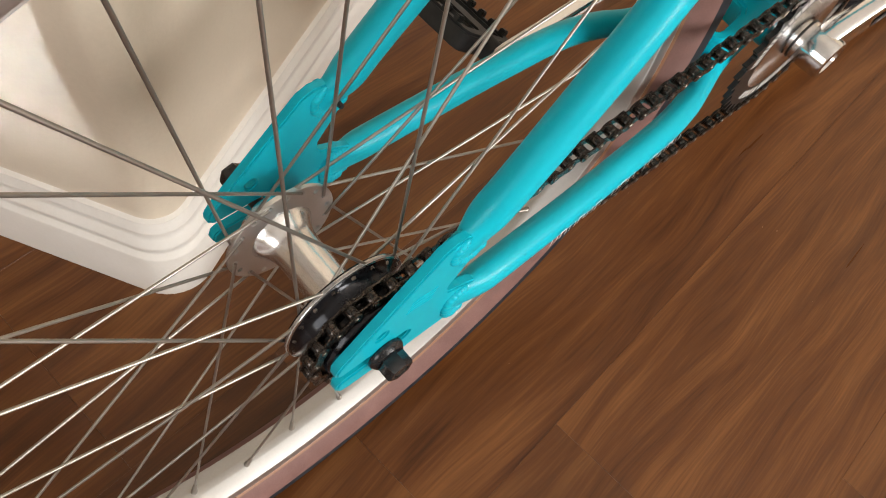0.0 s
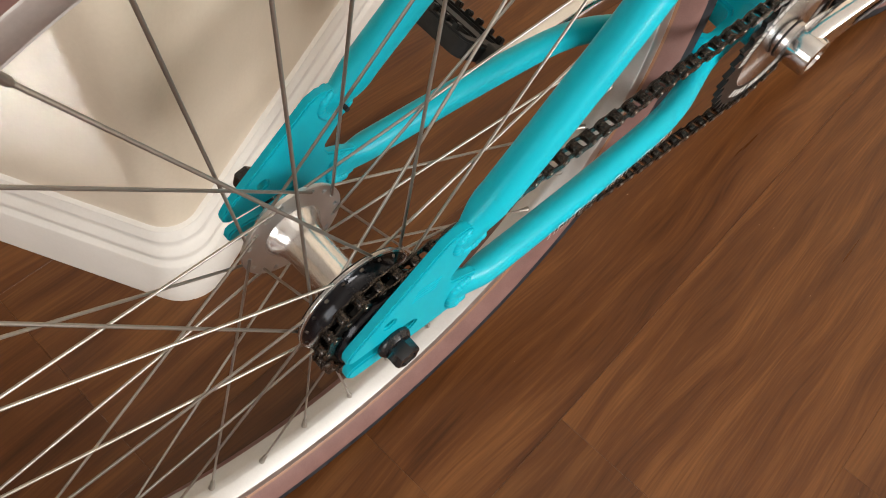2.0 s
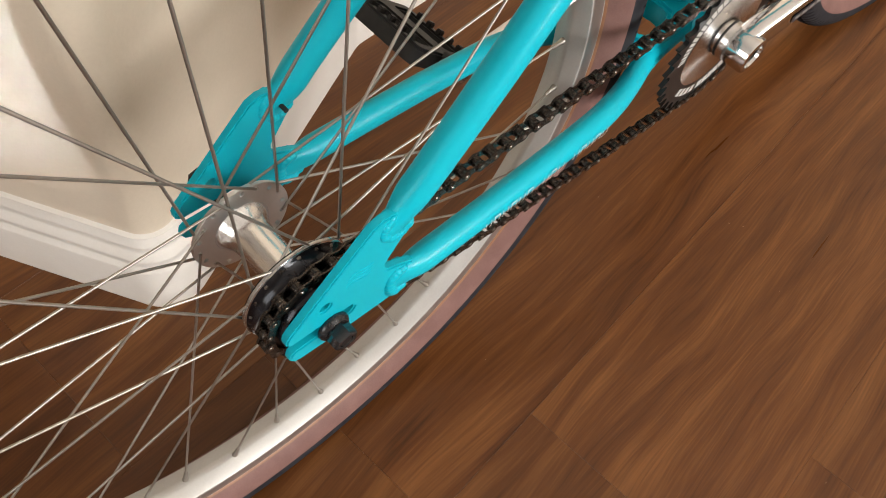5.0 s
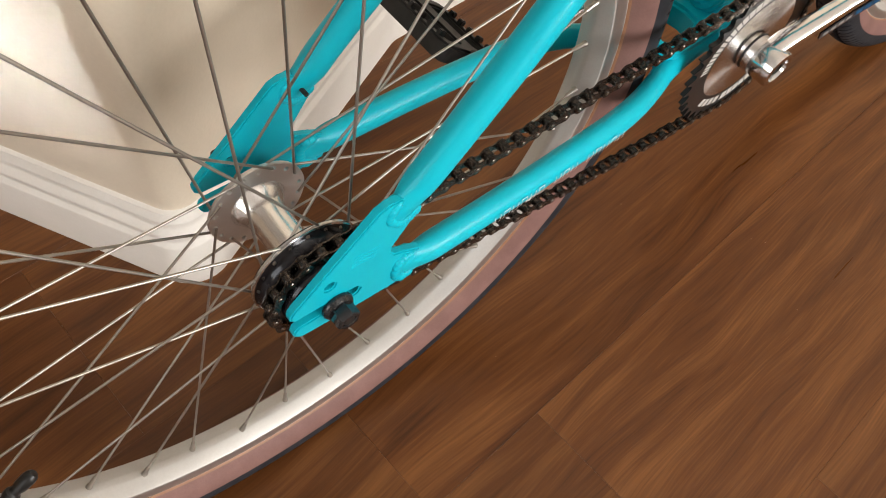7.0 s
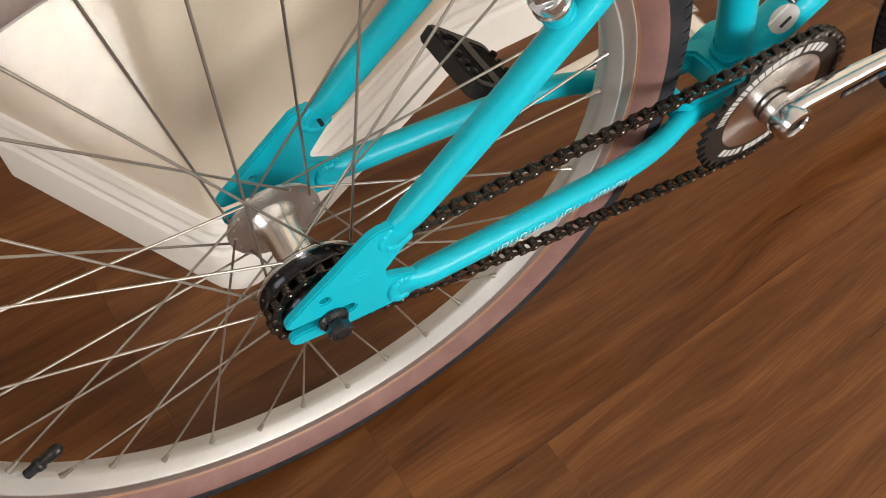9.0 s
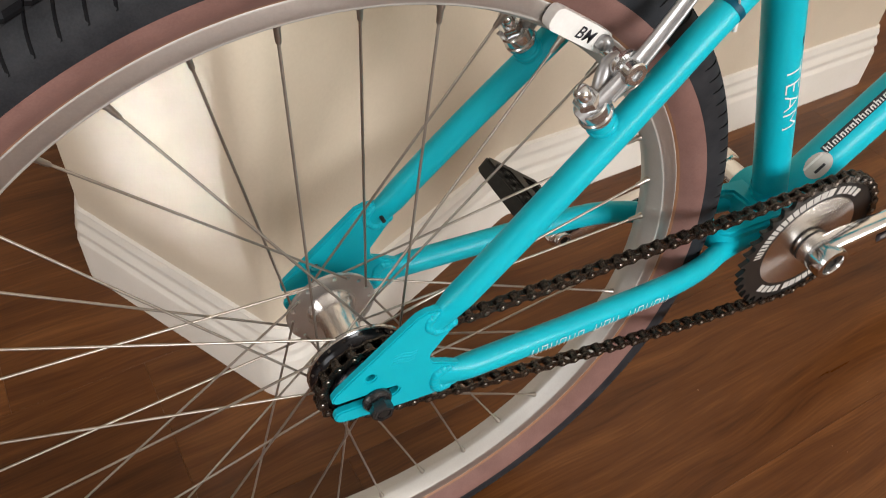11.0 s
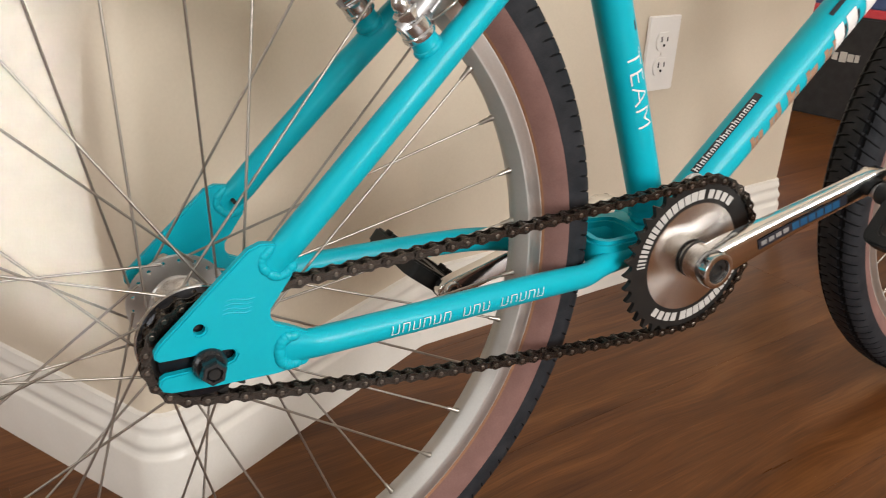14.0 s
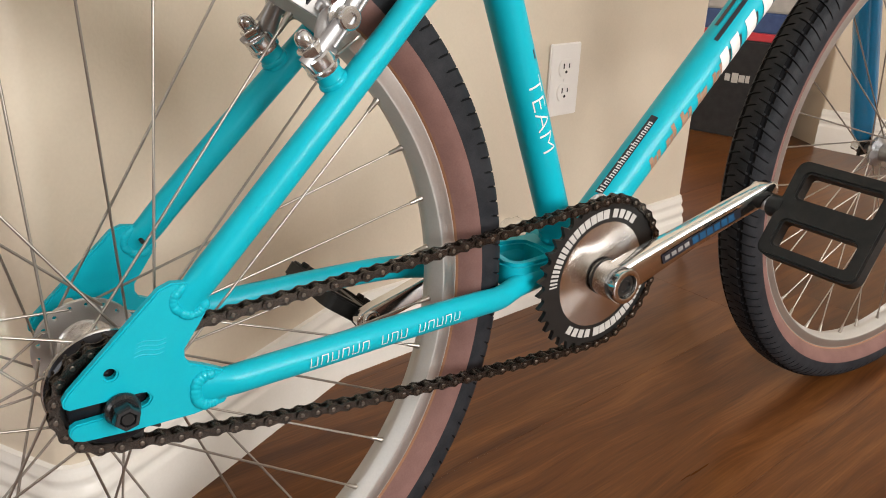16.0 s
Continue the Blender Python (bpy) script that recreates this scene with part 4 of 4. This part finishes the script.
def fork():
    g = group("fork", bicycle)
    g["label"] = "blue fork with straight legs"
    for s in (-1, 1):
        leg = [Vector((-0.004, s * 0.052, 0.018)), Vector((-0.022, s * 0.053, 0.055)), Vector((-0.122, s * 0.050, 0.340)), Vector((-0.145, s * 0.034, 0.402))]
        finish("fork_leg", tube(spline(leg), [0.012, 0.0185, 0.0195, 0.0170], 20, 0.8), BLUE, g, "", front_at)
        finish("fork_end", plate([[(-0.012, -0.012), (0.010, -0.010), (0.012, 0.024), (-0.010, 0.026)]], s * 0.049, s * 0.054, 0.0008), BLACK, g, "black fork end", front_at)
        nut = lathe_cap([(0, s * 0.054), (0.010, s * 0.054), (0.010, s * 0.058), (0.0075, s * 0.062), (0.0072, s * 0.068), (0, s * 0.068)], 24)
        finish("axle_nut", nut, CHROME, g, "chrome axle nut", front_at)
    finish("fork_crown", block((0.05, 0.10, 0.035), (-0.152, 0, 0.412), 0.008), BLUE, g, "", front_at)


fork()


# ---- rear brake ----
def lettering(body, size, thin=0.0):
    """Flat letters of the built-in font, as a bmesh starting at the origin."""
    cu = bpy.data.curves.new("letters", "FONT")
    cu.body, cu.size, cu.resolution_u, cu.offset = body, size, 4, -thin * size
    ob = bpy.data.objects.new("letters", cu)
    scene.collection.objects.link(ob)
    dg = bpy.context.evaluated_depsgraph_get()
    me = bpy.data.meshes.new_from_object(ob.evaluated_get(dg))
    bm = bmesh.new()
    bm.from_mesh(me)
    bpy.data.meshes.remove(me)
    bpy.data.objects.remove(ob)
    bpy.data.curves.remove(cu)
    bmesh.ops.subdivide_edges(bm, edges=[e for e in bm.edges if e.calc_length() > size * 0.2], cuts=3)
    bmesh.ops.triangulate(bm, faces=bm.faces)
    return bm


def side_brake(s):
    """One side of the rim brake: post on the stay, arm, pad, nuts."""
    g = group("brake_arm", bicycle)
    g["label"] = "polished alloy rim brake arm with a white pad"
    base, axis = Vector((0.1590, s * 0.0470, 0.1850)), Vector((-0.62, 0.0, 0.785)).normalized()
    m = aimed(base, base + axis, (0, 1, 0))

    def turned(name, prof, mt, n=32, label=""):
        bm = lathe_cap([(r * 0.88, y) for r, y in prof], n)
        bm.transform(m)
        return part(name, bm, mt, g, label)
    post = lathe_cap([(0, 0.0), (0.0100, 0.004), (0.0100, 0.0095), (0.0094, 0.0112), (0.0092, 0.0135), (0.0092, 0.020), (0, 0.020)], 28)
    post.transform(m)
    holder = SS_R if s < 0 else SS_L
    part("brake_boss", post, PAINT, holder, "turquoise welded brake boss")
    weld_ring(base + axis * 0.0085, axis, 0.0099, 12, 0.0008, 0.0024, holder, 20)
    turned("pivot_collar", [(0, 0.0180), (0.0125, 0.0180), (0.0132, 0.0192), (0.0132, 0.0215), (0.0120, 0.0225), (0.0124, 0.0240), (0.0124, 0.0300), (0.0112, 0.0312), (0, 0.0312)], CHROME, 36)
    turned("pivot_nut", [(0, 0.0310), (0.0098, 0.0310), (0.0102, 0.0318), (0.0102, 0.0372), (0.0092, 0.0384), (0, 0.0384)], CHROME, 6)
    turned("acorn_nut", [(0, 0.0380), (0.0064, 0.0380), (0.0066, 0.0395), (0.0066, 0.0430), (0.0058, 0.0458), (0.0040, 0.0478), (0.0018, 0.0486), (0, 0.0487)], CHROME, 24)
    root = base + axis * 0.0290
    tip = Vector((0.2080, s * 0.0450, 0.2940))
    pts = [root + Vector((-0.006, s * 0.002, -0.007)), root.lerp(tip, 0.10) + Vector((0, s * 0.004, 0)), root.lerp(tip, 0.35) + Vector((0, s * 0.005, 0)), root.lerp(tip, 0.7) + Vector((0, s * 0.003, 0)), tip]
    part("lever", tube(spline(pts, 8), [0.0086, 0.0068, 0.0054, 0.0046, 0.0044], 16, 0.55, (0, 1, 0)), POLISHED, g, "slim polished lever")
    rib = tube(spline([p + Vector((0.0024, s * 0.0030, -0.0022)) for p in pts[1:]], 8), [0.0022, 0.0020, 0.0017, 0.0015], 10)
    part("lever_rib", rib, POLISHED, g)
    anchor = lathe_cap([(0, -0.0075), (0.0042, -0.0075), (0.0046, -0.0055), (0.0046, -0.003), (0.0062, -0.0028), (0.0062, 0.003), (0.0040, 0.0035), (0.0040, 0.007), (0, 0.007)], 20)
    anchor.transform(Matrix.Translation(tip) @ Matrix.Rotation(radians(20), 4, "X"))
    part("cable_anchor", anchor, CHROME, g, "bright cable anchor bolt")
    # pad, tangent to the rim
    a = radians(60.2)
    out, along = Vector((math.cos(a), 0, math.sin(a))), Vector((math.sin(a), 0, -math.cos(a)))
    pad_m = Matrix.Translation(out * 0.2826 - along * 0.001 + Vector((0, s * 0.0205, 0))) @ Matrix((along, Vector((0, 1, 0)), out)).transposed().to_4x4()
    pad_line = []
    for cx, cz, a0 in ((0.0205, 0.0022, 0), (-0.0205, 0.0022, 90), (-0.0205, -0.0022, 180), (0.0205, -0.0022, 270)):
        pad_line += [(cx + 0.0052 * math.cos(radians(a0 + 15 * q)), cz + 0.0052 * math.sin(radians(a0 + 15 * q))) for q in range(7)]
    pad = plate([pad_line], -0.0042, 0.0042, 0.0012)
    pad.transform(pad_m)
    pad_ob = part("brake_pad", pad, WHITE, g, "white brake pad with black pen marks")
    shoe = block((0.044, 0.0030, 0.0090), (0.001, s * -0.0040, 0.0005), 0.001)
    shoe.transform(pad_m)
    part("pad_shoe", shoe, BRUSHED, g)
    if s < 0:
        pen = lettering("BM", 0.0115, -0.012)
        for v in pen.verts:
            v.co = Vector((v.co.x * 0.95 + 0.25 * v.co.y - 0.004, s * 0.0045, v.co.y - 0.0042))
        pen.transform(pad_m)
        part("pen_mark", pen, BLACKPRINT, g, "black handwritten letters")
    bolt_at = Vector((0.1600, s * 0.0410, 0.2320))
    stud = lathe_cap([(0, s * -0.018), (0.0046, s * -0.018), (0.0046, s * 0.004), (0.0105, s * 0.0045), (0.0110, s * 0.006), (0.0110, s * 0.0085), (0.0078, s * 0.009), (0.0078, s * 0.0165), (0.0068, s * 0.0175), (0.0038, s * 0.0176), (0.0035, s * 0.0150), (0, s * 0.0149)], 24)
    stud.transform(Matrix.Translation(bolt_at))
    part("pad_bolt", stud, CHROME, g, "bright pad clamp bolt")
    arm2 = tube(spline([bolt_at + Vector((0, s * -0.012, 0)), bolt_at + Vector((-0.003, s * -0.014, 0.006)), out * 0.2800 + along * 0.018 + Vector((0, s * 0.0250, 0))]), [0.0044, 0.0042, 0.0040], 14)
    part("pad_stem", arm2, POLISHED, g)
    link = tube(spline([root + Vector((0.006, 0, 0.002)), bolt_at + Vector((-0.008, 0, -0.004)), bolt_at]), [0.0085, 0.0070, 0.0075], 14, 0.7)
    part("pad_bracket", link, POLISHED, g)
    spring = tube(spline([base + axis * 0.020 + Vector((0.010, 0, 0.008)), base + axis * 0.016 + Vector((0.020, s * 0.004, 0.022)), base + axis * 0.012 + Vector((0.022, s * -0.004, 0.026))]), 0.0011, 8)
    part("return_spring", spring, STEEL, g)
    return tip


tip_r, tip_l = side_brake(-1), side_brake(1)
cable = group("brake_cable", bicycle)
cable["label"] = "thin straddle cable with a crimped end"
part("cable_wire", tube(spline([tip_r, tip_r.lerp(tip_l, 0.3) + Vector((-0.006, 0, 0.003)), tip_r.lerp(tip_l, 0.7) + Vector((-0.010, 0, 0.004)), tip_l]), 0.0009, 8), BRUSHED, cable)
boot_line = spline([tip_r.lerp(tip_l, f) + Vector((-0.006 - 0.008 * f, 0, 0.003)) for f in (0.34, 0.5, 0.66, 0.82)], 10)
part("rubber_boot", tube(boot_line, [0.0022 + 0.0016 * (k % 2) + 0.0012 * k / 30 for k in range(len(boot_line))], 14), RUBBER, cable, "black ribbed rubber boot on the cable")
part("cable_tail", tube(spline([tip_r, tip_r + Vector((0.012, -0.004, -0.006)), tip_r + Vector((0.022, -0.005, -0.026)), tip_r + Vector((0.0265, -0.005, -0.040))]), 0.0008, 8), BRUSHED, cable)
part("cable_crimp", tube([tip_r + Vector((0.0262, -0.005, -0.036)), tip_r + Vector((0.0272, -0.005, -0.043)), tip_r + Vector((0.0282, -0.005, -0.050))], [0.0017, 0.0014, 0.0017], 10), WHITE, cable, "crimped metal cable end")
band = tube([(0.2318, -0.0432, 0.2545), (0.2352, -0.0426, 0.2572)], 0.01045, 24)
part("tape_band", band, TEAL, SS_R, "dark band round the stay")


# ---- decals ----
def wrapped(bm, a, b, radius, turn, lift=0.00025):
    """Bends a flat bmesh (x along the tube from a to b, y round it) on a tube in the frame's middle plane. turn: degrees from the right side towards the tube's upper or front side."""
    a, b = Vector(a), Vector(b)
    d = (b - a).normalized()
    e1 = Vector((0, -1, 0))
    e2 = e1.cross(d)
    for v in bm.verts:
        f = radians(turn) + v.co.y / radius
        v.co = a + d * v.co.x + (radius + lift + v.co.z) * (math.cos(f) * e1 + math.sin(f) * e2)
    return bm


def flat_bar(x0, x1, y0, y1, n=4, m=4, slant=0.0):
    bm = bmesh.new()
    g = [[bm.verts.new((x0 + (x1 - x0) * i / n + slant * (y0 + (y1 - y0) * j / m), y0 + (y1 - y0) * j / m, 0)) for j in range(m + 1)] for i in range(n + 1)]
    for i in range(n):
        for j in range(m):
            bm.faces.new((g[i][j], g[i + 1][j], g[i + 1][j + 1], g[i][j + 1]))
    return bm


ST_LOW, ST_HIGH = (0.4240, 0, 0.012), (0.2970, 0, 0.3160)
word = lettering("TEAM", 0.0215, 0.018)
lo, hi = min(v.co.x for v in word.verts), max(v.co.x for v in word.verts)
for v in word.verts:
    v.co.x, v.co.y = 0.1500 + (v.co.x - lo) * 0.070 / (hi - lo), v.co.y - 0.0078
part("lettering", wrapped(word, ST_HIGH, ST_LOW, 0.0158, 6), WHITE, seat_tube, "white printed word on the seat tube")
part("small_mark", wrapped(flat_bar(0.128, 0.136, -0.0015, 0.0015), ST_HIGH, ST_LOW, 0.0158, 30), BLACKPRINT, seat_tube)

# name on the chain stay, as plain bars
x = 0.1255
CS_A, CS_B = (0, -0.0629, -0.0044), (1, -0.0229, 0.0246)
for letters in (6, 3, 5):
    for k in range(letters):
        strokes = [flat_bar(x, x + 0.0006, -0.0036, 0.0036, 1, 4, 0.15), flat_bar(x + 0.0050, x + 0.0056, -0.0036, 0.0036, 1, 4, 0.15)]
        strokes.append(flat_bar(x, x + 0.0056, 0.0030, 0.0036, 4, 1, 0.15) if k % 2 else flat_bar(x, x + 0.0056, -0.0036, -0.0030, 4, 1, 0.15))
        part("printed_bar", wrapped(joined(*strokes), CS_A, CS_B, 0.01115, 2, 0.0003), WHITE, CS_R)
        x += 0.0085
    x += 0.0085

DT_LOW, DT_HIGH = (0.4415, 0, 0.0105), (0.7017, 0, 0.2885)
strip = wrapped(flat_bar(0.0510, 0.1470, -0.0034, 0.0046, 16, 4), DT_LOW, DT_HIGH, 0.0193, 74)
sticker = part("sticker", strip, BLACKPRINT, down_tube, "narrow black sticker with a row of white bars")
x = 0.0530
for k in range(17):
    w = 0.0040 if k not in (1, 3, 12) else 0.0016
    h = 0.0036 if k in (0, 1, 3, 7, 8, 11) else 0.0018
    strokes = [flat_bar(x, x + 0.0013, -0.0024, h, 1, 4)]
    if w > 0.002:
        strokes += [flat_bar(x + w - 0.0013, x + w, -0.0024, 0.0018, 1, 4), flat_bar(x + 0.0013, x + w - 0.0013, 0.0007, 0.0018, 1, 2)]
    part("printed_bar", wrapped(joined(*strokes), DT_LOW, DT_HIGH, 0.0193, 74, 0.0006), WHITE, down_tube)
    x += w + 0.0016
badge_bm = flat_bar(-1, 1, -1, 1, 10, 10)
for v in badge_bm.verts:
    u, w = v.co.x, v.co.y
    v.co.x, v.co.y = 0.0390 + 0.0140 * u * math.sqrt(1 - w * w / 2), 0.0105 * w * math.sqrt(1 - u * u / 2)
badge = part("badge_sticker", wrapped(badge_bm, DT_LOW, DT_HIGH, 0.0193, 56), GREYPRINT, down_tube, "worn grey badge sticker")
part("printed_bar", wrapped(flat_bar(0.0270, 0.0490, 0.0045, 0.0065, 6, 2), DT_LOW, DT_HIGH, 0.0193, 56, 0.0006), WHITE, down_tube)
part("printed_bar", wrapped(flat_bar(0.0320, 0.0440, -0.0040, -0.0015, 4, 2), DT_LOW, DT_HIGH, 0.0193, 56, 0.0006), BLACKPRINT, down_tube)
rnd = random.Random(7)
# worn lettering low on the tube, as irregular blocks
for k in range(5):
    x0 = 0.1060 + 0.0270 * k
    for q in range(3):
        a = x0 + 0.0062 * q + rnd.uniform(-0.001, 0.001)
        y0 = -0.0050 + rnd.uniform(-0.002, 0.001) - (0.003 if q == 1 else 0)
        part("worn_block", wrapped(flat_bar(a, a + 0.0052, y0 - 0.003, y0 + rnd.uniform(0.009, 0.014), 3, 6, 0.25), DT_LOW, DT_HIGH, 0.0193, -6), COPPER, down_tube)
for x0, w in ((0.2310, 0.0130), (0.2490, 0.0140), (0.2760, 0.0165), (0.3060, 0.0170)):
    part("white_block", wrapped(flat_bar(x0, x0 + w, -0.0105, 0.0085, 6, 6, 0.45), DT_LOW, DT_HIGH, 0.0193, 2, 0.0006), WHITE, down_tube)
    part("black_outline", wrapped(flat_bar(x0 + 0.002, x0 + w + 0.0032, -0.0122, 0.0055, 6, 6, 0.45), DT_LOW, DT_HIGH, 0.0193, -2), BLACKPRINT, down_tube)
for y0, x0 in ((0.004, 0.262), (-0.006, 0.246)):
    part("black_stripe", wrapped(flat_bar(x0, x0 + 0.110, y0, y0 + 0.0045, 8, 3), DT_LOW, DT_HIGH, 0.0193, 74), BLACKPRINT, down_tube)


# ---- wall outlet ----
def outlet():
    n = Vector((0.0837, -0.9965, 0)).normalized()
    along = Vector((0.9965, 0.0837, 0)).normalized()
    m = Matrix.Translation((0.819, 0.4307, 0.390)) @ Matrix((along, -n, Vector((0, 0, 1)))).transposed().to_4x4()
    ob = finish("wall_outlet", block((0.070, 0.0055, 0.1155), (0, -0.0027, 0), 0.0018, seg=3), PLATE, m=m)
    tagged(ob, "white plastic duplex wall outlet on the cream wall", "outlet")
    for s in (1, -1):
        pts = []
        for j in range(32):
            a = math.tau * j / 32
            pts.append((0.0168 * math.cos(a), max(-0.0138, min(0.0138, 0.0172 * math.sin(a)))))
        face = plate([pts], -0.0078, -0.0050, 0.0006)
        face.transform(m @ Matrix.Translation((0, 0, s * 0.0195)))
        f = finish("receptacle", face, PLATE, ob)
        for x, h in ((-0.0062, 0.0085), (0.0062, 0.0068)):
            slot = block((0.0022, 0.0006, h), (x, -0.0080, s * 0.0195 + 0.003))
            slot.transform(m)
            finish("slot", slot, DARK, f)
        hole = lathe_cap([(0, -0.0083), (0.0024, -0.0083), (0.0024, -0.0077), (0, -0.0077)], 14)
        hole.transform(m @ Matrix.Translation((0, 0, s * 0.0195 - 0.0065)))
        finish("ground_hole", hole, DARK, f)
    screw = lathe_cap([(0, -0.0068), (0.0030, -0.0066), (0.0032, -0.0050), (0, -0.0050)], 16)
    screw.transform(m)
    finish("screw", screw, PLATE, ob)


outlet()


# ---- things beyond the wall ----
def black_box():
    """Black carton with a grey, a red and a blue print, standing by the far wall."""
    m = Matrix.Translation((2.125, 1.056, 0)) @ Matrix.Rotation(radians(-74), 4, "Z")
    g = finish("carton", block((0.46, 0.34, 0.305), (-0.08, 0.17, 0.1525), 0.004), BOXBLACK, m=m)
    tagged(g, "black cardboard carton with grey bars of print on the floor", "box")
    for k, (x, w) in enumerate(((-0.012, 0.016), (0.012, 0.020), (0.034, 0.018), (0.052, 0.012))):
        bar = block((w, 0.002, 0.030 if k == 1 else 0.022), (x + 0.02, -0.0011, 0.188))
        bar.transform(m)
        finish("printed_bar", bar, GREYPRINT, g)
    lid = finish("shallow_box", block((0.40, 0.32, 0.024), (-0.06, 0.17, 0.3172), 0.003), RED, m=m)
    tagged(lid, "flat red box on the black carton", "box")
    blue = finish("blue_box", block((0.40, 0.30, 0.060), (-0.05, 0.17, 0.3594), 0.004), CARD_BLUE, m=m)
    tagged(blue, "dark blue box on the stack of cartons", "box")
    grey = finish("grey_box", block((0.42, 0.30, 0.200), (-0.04, 0.18, 0.4896), 0.005), CARD_GREY, m=m)
    tagged(grey, "plain grey box on top of the stack", "box")


black_box()


def toy_tray():
    """Low red rail tray heaped with crumpled coloured strips."""
    g = tagged(group("toy_tray"), "low red tray heaped with pink and yellow paper strips", "tray")
    g.location = (-0.85, 3.0, 0)
    o = Matrix.Translation((-0.85, 3.0, 0))
    for y in (-0.14, 0.14):
        finish("rail", tube([(-0.45, y, 0.150), (0.42, y, 0.150)], 0.026, 16), RED, m=o).parent = g
    finish("tray_floor", block((0.86, 0.26, 0.02), (0, 0, 0.120), 0.006), RED, m=o).parent = g
    for x in (-0.38, 0.36):
        for y in (-0.12, 0.12):
            finish("leg", tube([(x, y, 0.0), (x, y, 0.13)], 0.014, 12), RED, m=o).parent = g
    r = random.Random(3)
    for k in range(96):
        p = Vector((r.uniform(-0.40, 0.38), r.uniform(-0.12, 0.12), r.uniform(0.15, 0.24)))
        q = p + Vector((r.uniform(-0.08, 0.08), r.uniform(-0.05, 0.05), r.uniform(-0.02, 0.05)))
        strip = tube(spline([p, p.lerp(q, 0.5) + Vector((0, 0, r.uniform(0.0, 0.03))), q], 4), r.uniform(0.004, 0.012), 6, 0.4)
        finish("paper_strip", strip, (PINK, YELLOW, RED)[k % 3], m=o).parent = g
    for ob in g.children:
        ob.matrix_parent_inverse = Matrix.Translation(g.location).inverted()


toy_tray()


# ---- floor planks ----
def planks():
    """Laminate planks in staggered rows, turned a little against the bicycle; one end joint lies beside the wheel."""
    w, length = 0.240, 1.22
    me = mesh_of(block((length - 0.0001, w - 0.0001, 0.012), (0, 0, -0.006), 0.00025, seg=1), "plank", WOOD, 20)
    lay = Matrix.Translation((0.194, -0.138, 0)) @ Matrix.Rotation(radians(4.8), 4, "Z")
    rnd = random.Random(4)
    for row in range(-13, 20):
        start = 0.0 if row == -1 else (0.87 * (row + 1)) % 1.0 * length + 0.05 * rnd.random()
        v = (row + 0.5) * w
        near, far = (-3.05 - 0.194 + v * math.sin(radians(4.8))) / math.cos(radians(4.8)), (3.45 - 0.194 + v * math.sin(radians(4.8))) / math.cos(radians(4.8))
        for k in range(-4, 4):
            lo, hi = max(start + k * length, near), min(start + (k + 1) * length, far)
            if hi - lo < 0.05:
                continue
            m = lay @ Matrix.Translation(((lo + hi) / 2, v, 0)) @ Matrix.Diagonal(((hi - lo) / length, 1, 1, 1))
            ends = [(lay @ Vector((u, v, 0))).y for u in (lo, hi)]
            if min(ends) > -3.02 and max(ends) < 4.52:
                shared("plank", me, floor, m)


planks()


def floor_specks():
    """Pale dust specks and crumbs lying on the floor."""
    rnd = random.Random(11)
    bits = []
    for _ in range(12):
        size = rnd.uniform(0.0005, 0.0010)
        bits.append(block((size * rnd.uniform(1.0, 2.2), size, size * 0.6), (rnd.uniform(0.12, 1.0), rnd.uniform(-0.42, 0.02), size * 0.3), size * 0.2, Matrix.Rotation(rnd.uniform(0, 3), 4, "Z"), 1))
    tagged(finish("floor_specks", joined(*bits), COPPER), "small brown dust specks scattered on the brown floor", "dust", kind="stuff")


floor_specks()
